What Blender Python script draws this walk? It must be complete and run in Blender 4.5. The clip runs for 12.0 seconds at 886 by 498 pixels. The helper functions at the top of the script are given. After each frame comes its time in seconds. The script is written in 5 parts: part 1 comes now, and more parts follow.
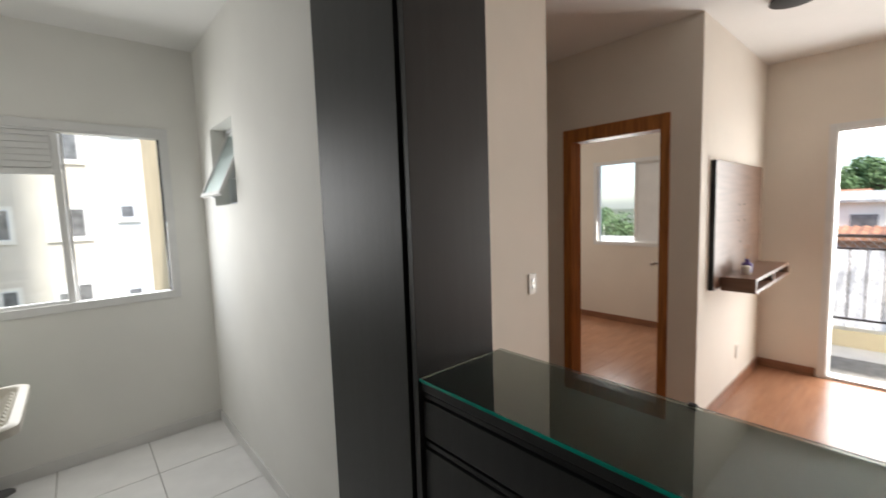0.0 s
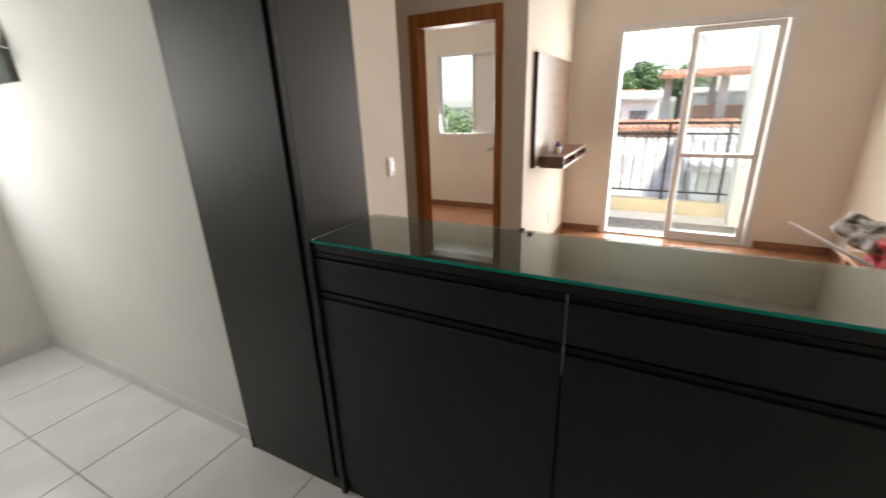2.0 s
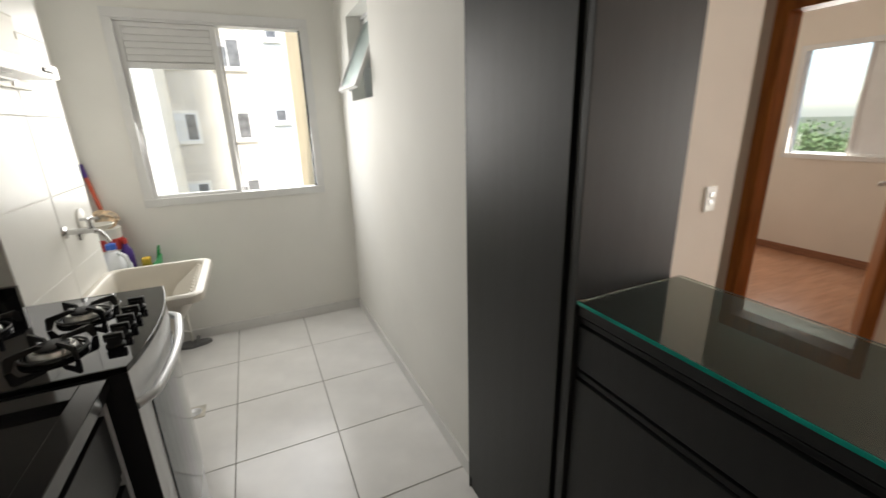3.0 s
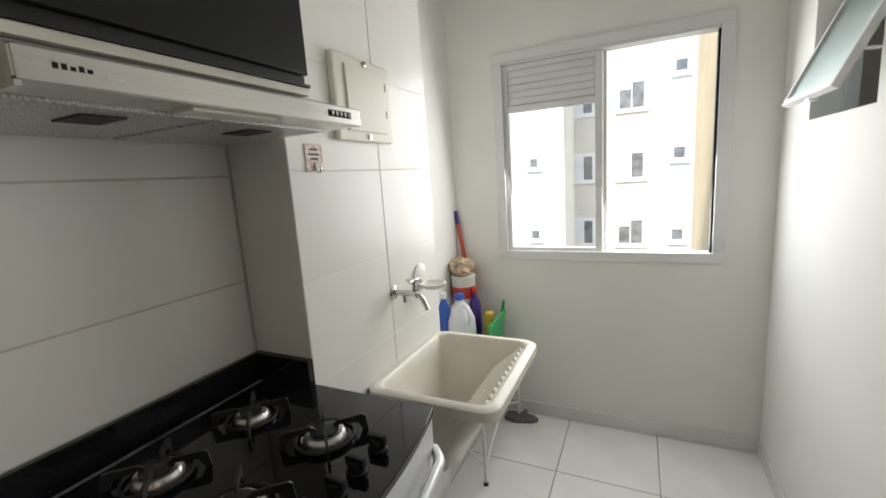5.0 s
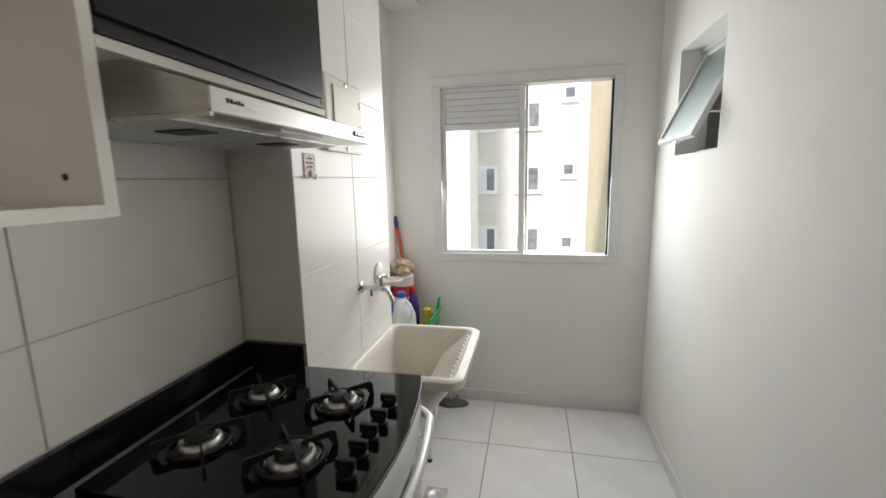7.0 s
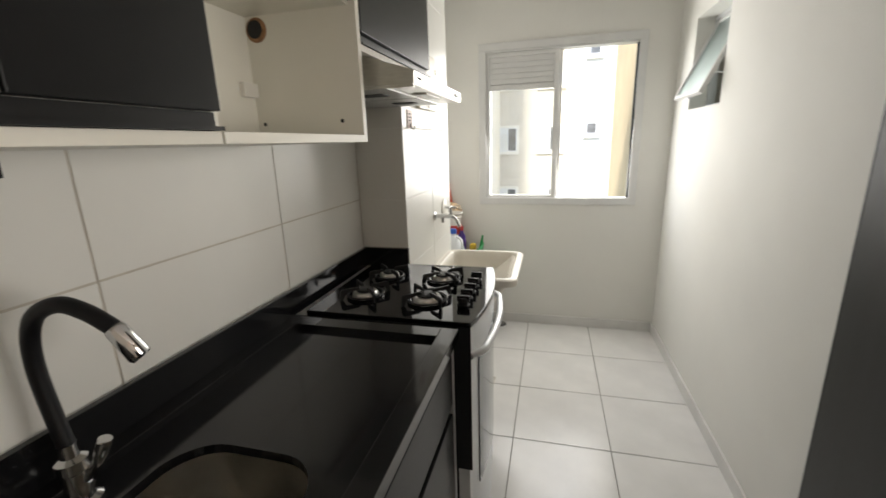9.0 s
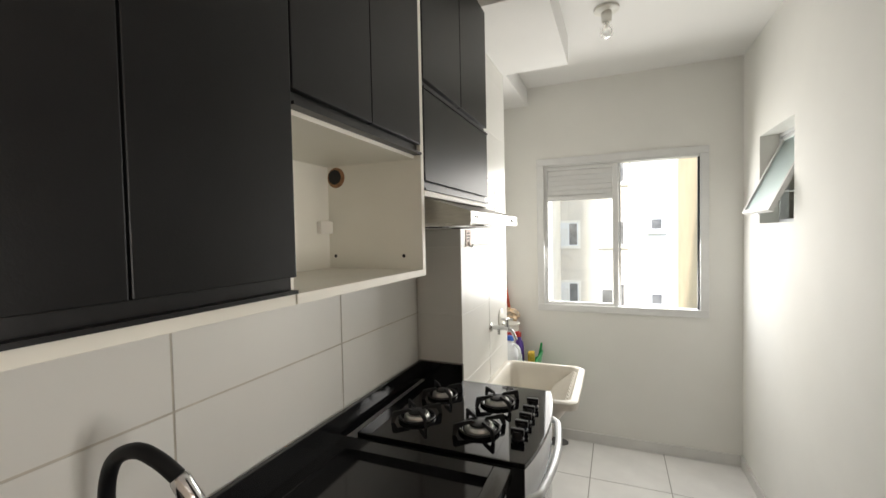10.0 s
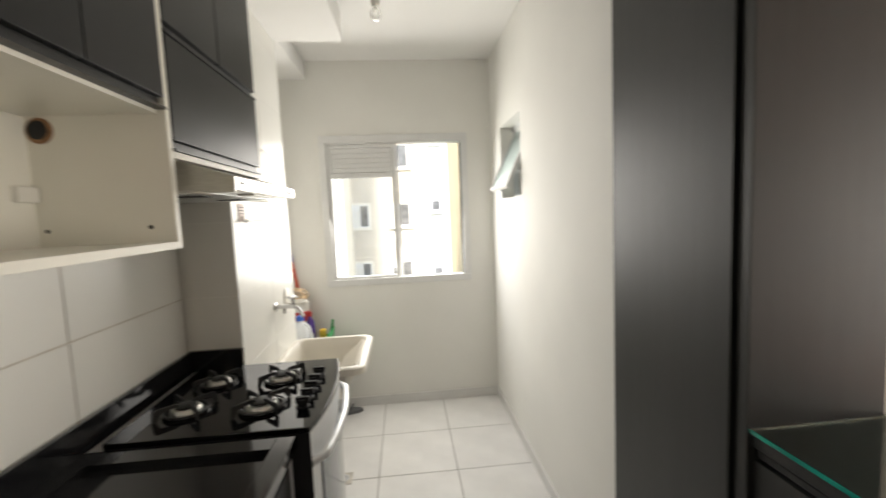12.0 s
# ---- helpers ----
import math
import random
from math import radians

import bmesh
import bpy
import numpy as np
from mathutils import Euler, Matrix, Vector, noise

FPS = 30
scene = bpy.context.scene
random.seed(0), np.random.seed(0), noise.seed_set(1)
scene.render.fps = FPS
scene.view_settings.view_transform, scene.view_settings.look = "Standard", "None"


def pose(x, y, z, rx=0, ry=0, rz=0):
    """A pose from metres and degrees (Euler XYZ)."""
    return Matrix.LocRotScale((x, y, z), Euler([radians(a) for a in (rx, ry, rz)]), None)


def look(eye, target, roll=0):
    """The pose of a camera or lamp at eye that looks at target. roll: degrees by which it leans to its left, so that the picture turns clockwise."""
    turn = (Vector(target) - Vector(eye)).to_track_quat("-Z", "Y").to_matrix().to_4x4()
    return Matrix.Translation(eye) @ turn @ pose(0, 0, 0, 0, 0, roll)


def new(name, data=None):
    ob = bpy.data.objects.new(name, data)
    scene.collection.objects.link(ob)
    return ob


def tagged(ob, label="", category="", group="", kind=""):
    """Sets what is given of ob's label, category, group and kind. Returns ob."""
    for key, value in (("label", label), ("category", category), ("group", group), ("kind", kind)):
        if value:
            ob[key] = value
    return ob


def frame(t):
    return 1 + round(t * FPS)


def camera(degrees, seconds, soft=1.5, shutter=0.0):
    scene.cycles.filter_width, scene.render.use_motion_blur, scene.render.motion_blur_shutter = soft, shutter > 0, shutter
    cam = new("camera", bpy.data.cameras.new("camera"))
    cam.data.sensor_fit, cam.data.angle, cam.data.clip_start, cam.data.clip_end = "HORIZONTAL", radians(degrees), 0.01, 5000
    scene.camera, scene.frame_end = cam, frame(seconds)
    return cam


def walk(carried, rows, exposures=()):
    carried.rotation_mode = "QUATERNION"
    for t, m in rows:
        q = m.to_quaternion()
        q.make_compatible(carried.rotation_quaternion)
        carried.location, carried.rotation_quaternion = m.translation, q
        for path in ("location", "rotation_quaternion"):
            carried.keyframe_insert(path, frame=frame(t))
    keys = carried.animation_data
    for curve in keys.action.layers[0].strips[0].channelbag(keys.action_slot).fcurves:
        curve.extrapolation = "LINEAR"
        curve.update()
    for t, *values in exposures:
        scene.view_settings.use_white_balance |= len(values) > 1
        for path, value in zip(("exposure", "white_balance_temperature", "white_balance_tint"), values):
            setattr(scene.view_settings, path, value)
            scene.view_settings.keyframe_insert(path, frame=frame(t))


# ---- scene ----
cam = camera(93.7, 12.0, shutter=0.25)
PATH = [
    (0, (0.038, -0.044, 1.533), (1.353, 1.452, 1.346), -1.9),
    (0.5, (-0.11, -0.08, 1.516), (1.553, 0.935, 1.065), -2.5),
    (1, (-0.156, -0.165, 1.469), (1.655, 0.368, 0.807), -1.4),
    (1.5, (-0.203, -0.201, 1.456), (1.609, 0.259, 0.744), -1.5),
    (2, (-0.184, -0.101, 1.459), (1.483, 0.784, 0.796), -1.9),
    (2.5, (-0.045, 0.03, 1.462), (1.237, 1.44, 0.854), -1.9),
    (3, (0.083, 0.176, 1.47), (0.865, 1.92, 0.881), -1.6),
    (3.5, (0.108, 0.461, 1.444), (0.427, 2.343, 0.846), -1.2),
    (5.5, (0.195, 1.053, 1.542), (-0.763, 2.803, 1.408), -2.8),
    (6, (0.194, 1.0, 1.603), (-0.706, 2.786, 1.638), -2.0),
    (6.5, (0.144, 0.912, 1.542), (-0.51, 2.796, 1.402), -1.5),
    (7, (0.051, 0.717, 1.51), (-0.365, 2.646, 1.185), -1.2),
    (8.8, (-0.03, 0.136, 1.456), (-0.403, 2.03, 0.935), -2.3),
    (9, (-0.034, 0.142, 1.462), (-0.527, 2.016, 0.967), -1.8),
    (9.5, (-0.023, 0.141, 1.492), (-0.723, 1.991, 1.192), -1.5),
    (10, (-0.014, 0.138, 1.58), (-0.783, 1.983, 1.514), -1.2),
    (10.5, (-0.013, 0.132, 1.579), (-0.781, 1.978, 1.606), -1.1),
    (11, (-0.001, 0.141, 1.571), (-0.726, 2.005, 1.583), -1.3),
    (11.5, (0.018, 0.144, 1.564), (-0.543, 2.063, 1.508), -1.9),
    (12, (0.046, 0.104, 1.53), (0.224, 2.088, 1.354), -2.5),
]
walk(cam, [(t, look(eye, target, roll)) for t, eye, target, roll in PATH],
     exposures=[(0.0, 1.35, 6300, 10), (0.5, 1.4, 6350, 10), (1.0, 1.7, 6400, 10), (1.5, 1.75, 6450, 10), (2.5, 1.5, 6600, 10), (3.7, 1.6, 6500, 10), (5.3, 1.45, 6300, 10), (7.2, 1.4, 6300, 10), (8.8, 1.6, 6600, 10), (10.5, 1.75, 6550, 10), (11.5, 1.7, 6550, 10), (12.0, 1.85, 6750, 10)])

# ---- light ----
world = bpy.data.worlds.new("sky")
scene.world = world
world.use_nodes = True
wn, wl = world.node_tree.nodes, world.node_tree.links
sky = wn.new("ShaderNodeTexSky")
sky.sky_type, sky.sun_disc = "NISHITA", False
sky.sun_elevation, sky.sun_rotation = radians(56), radians(206)
sky.air_density, sky.dust_density, sky.altitude = 1.0, 2.5, 700
wl.new(sky.outputs[0], wn["Background"].inputs["Color"])
wn["Background"].inputs["Strength"].default_value = 0.15

sun = new("sun", bpy.data.lights.new("sun", "SUN"))
sun.data.energy, sun.data.angle, sun.data.color = 2.8, radians(10), (1.0, 0.96, 0.9)
sun.matrix_world = look((0, 0, 30), (9.0, 18.0, 0))


def skylight(name, eye, target, w, h, watts, color):
    lamp = new(name, bpy.data.lights.new(name, "AREA"))
    lamp.data.shape, lamp.data.size, lamp.data.size_y = "RECTANGLE", w, h
    lamp.data.energy, lamp.data.color = watts, color
    lamp.matrix_world = look(eye, target)
    return lamp


skylight("kitchen_window_daylight", (-0.006, 3.38, 1.556), (-0.006, 0.4, 0.85), 1.04, 1.04, 6.4, (1.0, 0.98, 0.945))
skylight("balcony_door_daylight", (4.96, -0.27, 1.12), (0.0, -0.27, 0.75), 1.3, 2.0, 34, (1.0, 0.96, 0.90))
skylight("bedroom_window_daylight", (5.28, 2.54, 1.55), (3.0, 2.3, 1.2), 0.5, 1.0, 9, (1.0, 0.97, 0.92))


# ---- materials ----
def material(name, color, rough=0.5, metal=0.0, vary=0.06, scale=6.0, bump=0.0, bump_scale=80.0, spec=0.5,
             stretch=(1, 1, 1), per_piece=0.0, coat=0.0, second=None):
    """A surface with broad mottling, fine grain in the roughness and, where asked, relief."""
    m = bpy.data.materials.new(name)
    m.use_nodes = True
    n, l = m.node_tree.nodes, m.node_tree.links
    b = n["Principled BSDF"]
    b.inputs["Metallic"].default_value = metal
    b.inputs["Specular IOR Level"].default_value = spec
    b.inputs["Coat Weight"].default_value = coat
    b.inputs["Coat Roughness"].default_value = 0.08
    tc, mp = n.new("ShaderNodeTexCoord"), n.new("ShaderNodeMapping")
    mp.inputs["Scale"].default_value = stretch
    l.new(tc.outputs["Object"], mp.inputs["Vector"])
    big, fine = n.new("ShaderNodeTexNoise"), n.new("ShaderNodeTexNoise")
    big.inputs["Scale"].default_value, big.inputs["Detail"].default_value = scale, 5
    fine.inputs["Scale"].default_value, fine.inputs["Detail"].default_value = bump_scale, 4
    for t in (big, fine):
        l.new(mp.outputs["Vector"], t.inputs["Vector"])
    ramp = n.new("ShaderNodeMix")
    ramp.data_type = "RGBA"
    lo = second or tuple(max(0, c * (1 - vary)) for c in color)
    hi = tuple(min(1, c * (1 + vary)) for c in color)
    ramp.inputs["A"].default_value, ramp.inputs["B"].default_value = (*lo, 1), (*hi, 1)
    mr = n.new("ShaderNodeMapRange")
    mr.inputs["From Min"].default_value, mr.inputs["From Max"].default_value = 0.32, 0.68
    l.new(big.outputs["Fac"], mr.inputs["Value"])
    l.new(mr.outputs["Result"], ramp.inputs["Factor"])
    out = ramp.outputs["Result"]
    if per_piece:
        oi, hsv, mv = n.new("ShaderNodeObjectInfo"), n.new("ShaderNodeHueSaturation"), n.new("ShaderNodeMapRange")
        mv.inputs["To Min"].default_value, mv.inputs["To Max"].default_value = 1 - per_piece, 1 + per_piece
        l.new(oi.outputs["Random"], mv.inputs["Value"])
        l.new(mv.outputs["Result"], hsv.inputs["Value"])
        l.new(out, hsv.inputs["Color"])
        out = hsv.outputs["Color"]
    l.new(out, b.inputs["Base Color"])
    rr = n.new("ShaderNodeMapRange")
    rr.inputs["To Min"].default_value, rr.inputs["To Max"].default_value = max(0.02, rough * 0.82), min(1, rough * 1.18)
    l.new(fine.outputs["Fac"], rr.inputs["Value"])
    l.new(rr.outputs["Result"], b.inputs["Roughness"])
    if bump:
        bp = n.new("ShaderNodeBump")
        bp.inputs["Strength"].default_value, bp.inputs["Distance"].default_value = bump, 0.004
        l.new(fine.outputs["Fac"], bp.inputs["Height"])
        l.new(bp.outputs["Normal"], b.inputs["Normal"])
    return m


def glassy(name, color, rough=0.0, ior=1.45):
    m = bpy.data.materials.new(name)
    m.use_nodes = True
    b = m.node_tree.nodes["Principled BSDF"]
    b.inputs["Base Color"].default_value = (*color, 1)
    b.inputs["Transmission Weight"].default_value = 1
    b.inputs["Roughness"].default_value, b.inputs["IOR"].default_value = rough, ior
    return m


PAINT_K = material("kitchen_wall_paint", (0.82, 0.81, 0.77), 0.75, vary=0.035, scale=1.6, bump=0.12, bump_scale=140)
# Warm mixed light is put into the colour of these off-white walls.
PAINT_L_WARM = material("living_wall_warm_light", (0.79, 0.73, 0.65), 0.75, vary=0.03, scale=2.0, bump=0.12, bump_scale=140)
CEIL = material("ceiling_paint", (0.84, 0.83, 0.81), 0.85, vary=0.02, scale=2.0, bump=0.15, bump_scale=90)
TILE_F = material("floor_porcelain", (0.79, 0.78, 0.76), 0.22, vary=0.05, scale=5, bump=0.03, bump_scale=30, per_piece=0.02)
SKIRT = material("cut_skirting_tile", (0.74, 0.73, 0.71), 0.35, vary=0.06, scale=5)
GROUT_F = material("floor_grout", (0.24, 0.225, 0.20), 0.9, vary=0.2, scale=12)
TILE_W = material("wall_ceramic", (0.80, 0.79, 0.75), 0.30, spec=0.35, vary=0.025, scale=3, bump=0.04, bump_scale=14, per_piece=0.015)
GROUT_W = material("wall_grout", (0.60, 0.56, 0.49), 0.9, vary=0.1, scale=20)
BLACK = material("black_laminate", (0.0065, 0.0067, 0.007), 0.38, vary=0.3, scale=5, bump=0.05, bump_scale=380, spec=0.28)
# Streaked grain, plus a lit copy of BLACK: colour and spec lifted.
BLACK_GRAIN_LIT = material("black_grain_laminate_lit", (0.008, 0.0084, 0.0088), 0.5, vary=0.25, scale=6, bump=0.06, bump_scale=90, spec=0.58, stretch=(6, 6, 0.35))
BLACK_EDGE = material("black_profile", (0.005, 0.005, 0.0055), 0.38, vary=0.2, scale=30, bump=0.05)
# Near-black for gap and hole shade painted as colour; also the black ceiling fitting.
SHADOW_GAP = material("shadow_gap_black", (0.006, 0.006, 0.006), 0.6, vary=0.2)
GRANITE = material("black_granite", (0.010, 0.010, 0.011), 0.10, vary=0.5, scale=220, spec=0.5, bump=0.01)
WHITE_LAM = material("white_laminate", (0.80, 0.78, 0.70), 0.4, vary=0.03, scale=4, bump=0.03)
SINK_STEEL = material("satin_sink_steel", (0.86, 0.83, 0.76), 0.32, metal=1.0, vary=0.06, scale=14, bump=0.03, bump_scale=200)
STEEL = material("brushed_steel", (0.62, 0.60, 0.57), 0.3, metal=1.0, vary=0.06, scale=30, bump=0.04, bump_scale=300, stretch=(1, 0.06, 8))
CHROME = material("chrome", (0.62, 0.62, 0.62), 0.08, metal=1.0, vary=0.03)
SILVER = material("silver_paint", (0.70, 0.71, 0.72), 0.33, metal=0.35, vary=0.04, bump=0.02)
ALU_WHITE = material("white_aluminium", (0.74, 0.74, 0.73), 0.38, vary=0.03, scale=8, bump=0.02)
IRON = material("cast_iron", (0.012, 0.012, 0.012), 0.5, vary=0.3, scale=40, bump=0.2, bump_scale=200)
BURNER = material("burner_alloy", (0.66, 0.65, 0.63), 0.3, metal=0.9, vary=0.15, scale=50)
STOVE_GLASS = material("black_hob_glass", (0.004, 0.004, 0.005), 0.05, vary=0.2, scale=8)
OVEN_GLASS = material("mirrored_oven_glass", (0.17, 0.18, 0.19), 0.09, metal=0.6, vary=0.05)
PLASTIC_W = material("white_plastic", (0.78, 0.76, 0.70), 0.32, vary=0.03, scale=6, bump=0.02)
PLASTIC_I = material("ivory_plastic", (0.72, 0.68, 0.58), 0.4, vary=0.03, scale=6)
RUBBER = material("black_rubber", (0.007, 0.007, 0.008), 0.5, spec=0.3, vary=0.2, bump=0.1)
DOORWOOD = material("varnished_door_wood", (0.36, 0.135, 0.035), 0.5, spec=0.3, vary=0.3, scale=5, bump=0.06, bump_scale=60, stretch=(9, 9, 0.7))
BASEWOOD = material("baseboard_wood", (0.27, 0.125, 0.07), 0.4, vary=0.2, scale=4, bump=0.05, stretch=(1, 1, 8))
PLANK = material("laminate_plank", (0.36, 0.175, 0.098), 0.24, vary=0.14, scale=4, bump=0.04, bump_scale=50, stretch=(0.8, 9, 1), per_piece=0.06)
PANELWOOD = material("tv_panel_wood", (0.175, 0.10, 0.066), 0.36, vary=0.18, scale=4, bump=0.08, bump_scale=60, stretch=(0.7, 1, 9))
PINE = material("pale_pine", (0.52, 0.30, 0.16), 0.45, vary=0.15, scale=4, bump=0.05, stretch=(1, 8, 8))
FROST = glassy("frosted_glass", (0.72, 0.88, 0.86), 0.35)


def thin_glass(name):
    """A thin pane: clear, with its gloss growing at a slant."""
    m = bpy.data.materials.new(name)
    m.use_nodes = True
    n, l = m.node_tree.nodes, m.node_tree.links
    mix, tr, gs, fr = n.new("ShaderNodeMixShader"), n.new("ShaderNodeBsdfTransparent"), n.new("ShaderNodeBsdfGlossy"), n.new("ShaderNodeFresnel")
    tr.inputs["Color"].default_value = (0.99, 1.0, 0.995, 1)
    gs.inputs["Roughness"].default_value = 0.02
    l.new(fr.outputs[0], mix.inputs[0]), l.new(tr.outputs[0], mix.inputs[1]), l.new(gs.outputs[0], mix.inputs[2])
    l.new(mix.outputs[0], n["Material Output"].inputs["Surface"])
    return m


CLEAR = thin_glass("window_glass")
COUNTER_GLASS = glassy("counter_glass", (0.80, 0.95, 0.90))
# Opaque teal paints in the glow that gathers in the green glass edge.
GLASS_EDGE_GLOW = material("green_edge_glow", (0.01, 0.30, 0.24), 0.12, vary=0.25, scale=10)
BULB = glassy("opal_bulb", (0.95, 0.95, 0.93), 0.45)


# ---- builders ----
ORIGIN = {}


def box(bm, x0, x1, y0, y1, z0, z1):
    v = [bm.verts.new(p) for p in ((x0, y0, z0), (x1, y0, z0), (x1, y1, z0), (x0, y1, z0),
                                   (x0, y0, z1), (x1, y0, z1), (x1, y1, z1), (x0, y1, z1))]
    for f in ((3, 2, 1, 0), (4, 5, 6, 7), (0, 1, 5, 4), (1, 2, 6, 5), (2, 3, 7, 6), (3, 0, 4, 7)):
        bm.faces.new([v[i] for i in f])
    return bm


def boxes(*rows):
    bm = bmesh.new()
    for r in rows:
        box(bm, *r)
    return bm


def prism(points, axis, a, b):
    """A polygon drawn in the plane across an axis, pushed from a to b along it."""
    bm = bmesh.new()
    put = {"x": lambda p, s: (s, p[0], p[1]), "y": lambda p, s: (p[0], s, p[1]), "z": lambda p, s: (p[0], p[1], s)}[axis]
    lo, hi = [bm.verts.new(put(p, a)) for p in points], [bm.verts.new(put(p, b)) for p in points]
    bm.faces.new(lo), bm.faces.new(hi)
    for i in range(len(points)):
        j = (i + 1) % len(points)
        bm.faces.new((lo[i], lo[j], hi[j], hi[i]))
    bmesh.ops.recalc_face_normals(bm, faces=bm.faces)
    return bm


def tube(bm, path, r, n=12, caps=True):
    """A round rod along a path; r is one radius or one for each point."""
    path = [Vector(p) for p in path]
    radii = r if isinstance(r, (list, tuple)) else [r] * len(path)
    rings, up = [], None
    for i, p in enumerate(path):
        d = (path[min(i + 1, len(path) - 1)] - path[max(i - 1, 0)]).normalized()
        if up is None:
            up = d.orthogonal().normalized()
        up = (up - d * up.dot(d)).normalized()
        side = d.cross(up)
        rings.append([bm.verts.new(p + radii[i] * (math.cos(2 * math.pi * k / n) * up + math.sin(2 * math.pi * k / n) * side)) for k in range(n)])
    for a, b in zip(rings, rings[1:]):
        for k in range(n):
            bm.faces.new((a[k], a[(k + 1) % n], b[(k + 1) % n], b[k]))
    if caps:
        bm.faces.new(rings[0][::-1]), bm.faces.new(rings[-1])
    return bm


def lathe(bm, centre, profile, n=24, axis="z"):
    """A turned body: profile of (radius, height) about an axis through centre."""
    c, rings = Vector(centre), []
    for r, h in profile:
        ring = []
        for k in range(n):
            a, o = 2 * math.pi * k / n, r
            u, v = o * math.cos(a), o * math.sin(a)
            ring.append(bm.verts.new(c + Vector({"z": (u, v, h), "x": (h, u, v), "y": (v, h, u)}[axis])))
        rings.append(ring)
    for a, b in zip(rings, rings[1:]):
        for k in range(n):
            bm.faces.new((a[k], a[(k + 1) % n], b[(k + 1) % n], b[k]))
    bm.faces.new(rings[0][::-1]), bm.faces.new(rings[-1])
    return bm


def finish(name, bm, mat, bevel=0.0, smooth=False, at=None, seg=2):
    if bevel:
        bmesh.ops.bevel(bm, geom=list(bm.edges), offset=bevel, segments=seg, affect="EDGES", profile=0.6, clamp_overlap=True)
    if at is not None:
        bmesh.ops.translate(bm, verts=bm.verts, vec=-at)
    if smooth:
        for f in bm.faces:
            f.smooth = True
        for e in bm.edges:
            if len(e.link_faces) == 2 and e.calc_face_angle(0) > 0.7:
                e.smooth = False
    me = bpy.data.meshes.new(name)
    bm.to_mesh(me)
    bm.free()
    me.materials.append(mat)
    return me


def structure(name, bm, mat, label, bevel=0.0, category="", parent=None):
    ob = new(name, finish(name, bm, mat, bevel))
    ORIGIN[ob.name] = Vector()
    if parent:
        ob.parent = parent
        return ob
    return tagged(ob, label, category or name.split("_")[0], kind="structure")


def thing(name, base, label, category, group="", kind=""):
    ob = new(name)
    ob.location, ob.empty_display_size = base, 0.1
    ORIGIN[ob.name] = Vector(base)
    return tagged(ob, label, category, group, kind)


def part(name, bm, mat, parent, label="", bevel=0.0, smooth=False, seg=2):
    ob = new(name, finish(name, bm, mat, bevel, smooth, ORIGIN[parent.name], seg))
    ob.parent = parent
    ORIGIN[ob.name] = ORIGIN[parent.name]
    if label:
        ob["label"] = label
    return ob


def solid(name, bm, mat, label, category, group="", bevel=0.0, smooth=False):
    c = Vector((sum(v.co.x for v in bm.verts), sum(v.co.y for v in bm.verts), 0)) / len(bm.verts)
    c.z = min(v.co.z for v in bm.verts)
    ob = new(name, finish(name, bm, mat, bevel, smooth, c))
    ob.location = c
    ORIGIN[ob.name] = c
    return tagged(ob, label, category, group)


def wall_x(bm, x0, x1, y0, y1, z1, holes=()):
    """A wall along y between x0 and x1, with holes (ya, yb, za, zb)."""
    y = y0
    for ya, yb, za, zb in sorted(holes):
        box(bm, x0, x1, y, ya, 0, z1)
        if za > 0:
            box(bm, x0, x1, ya, yb, 0, za)
        box(bm, x0, x1, ya, yb, zb, z1)
        y = yb
    box(bm, x0, x1, y, y1, 0, z1)
    return bm


def wall_y(bm, y0, y1, x0, x1, z1, holes=()):
    x = x0
    for xa, xb, za, zb in sorted(holes):
        box(bm, x, xa, y0, y1, 0, z1)
        if za > 0:
            box(bm, xa, xb, y0, y1, 0, za)
        box(bm, xa, xb, y0, y1, zb, z1)
        x = xb
    box(bm, x, x1, y0, y1, 0, z1)
    return bm


# ---- plan ----
XK, XJ, XR, YW, H = -0.857, -0.64, 0.755, 3.40, 2.70      # kitchen wall, pier face, laundry side wall, window wall, ceiling
YJ0, YJ1 = 1.84, 2.65                                     # pier
YS, XB, YT, XD, XE = -1.60, 4.70, 0.87, 3.05, 5.30        # south wall, balcony wall, TV wall, bedroom door wall, bedroom end
YH, XH = 1.37, 2.10                                       # hall wall and where it ends

# ---- setting ----
structure("floor", boxes((XK - 0.15, XE + 0.15, YS - 0.15, YW + 0.15, -0.2, -0.003)), GROUT_F, "pale grey grout bed under the floor finishes")
structure("ceiling", boxes((XK - 0.15, XB + 0.15, YS - 0.15, YW + 0.15, H, H + 0.15), (XB + 0.15, XE + 0.15, YT - 0.12, YW + 0.15, H, H + 0.15)), CEIL, "smooth white painted ceiling")
structure("ceiling_soffit", boxes((XK + 0.002, -0.26, YJ0 + 0.015, 2.645, 2.54, H - 0.002)), CEIL, "boxed white plaster soffit above the pier", category="ceiling")
structure("ceiling_recess", boxes((XK + 0.008, -0.64, 2.655, YW - 0.001, 2.565, H - 0.002)), CEIL, "lowered white plaster ceiling over the laundry recess", category="ceiling")
structure("wall_west", boxes((XK - 0.15, XK, YS - 0.15, YW + 0.15, -0.012, H)), GROUT_W, "kitchen wall set with white ceramic tiles")
structure("wall_recess", boxes((XK + 0.001, XK + 0.006, YJ1, YW, 0, H)), PAINT_K, "white painted wall of the laundry recess")
structure("wall_pier", boxes((XK + 0.001, XJ - 0.002, YJ0 + 0.002, YJ1, 0, 2.54)), PAINT_K, "plastered pier between counter and laundry")
KW = (-0.548, 0.535, 1.012, 2.100)
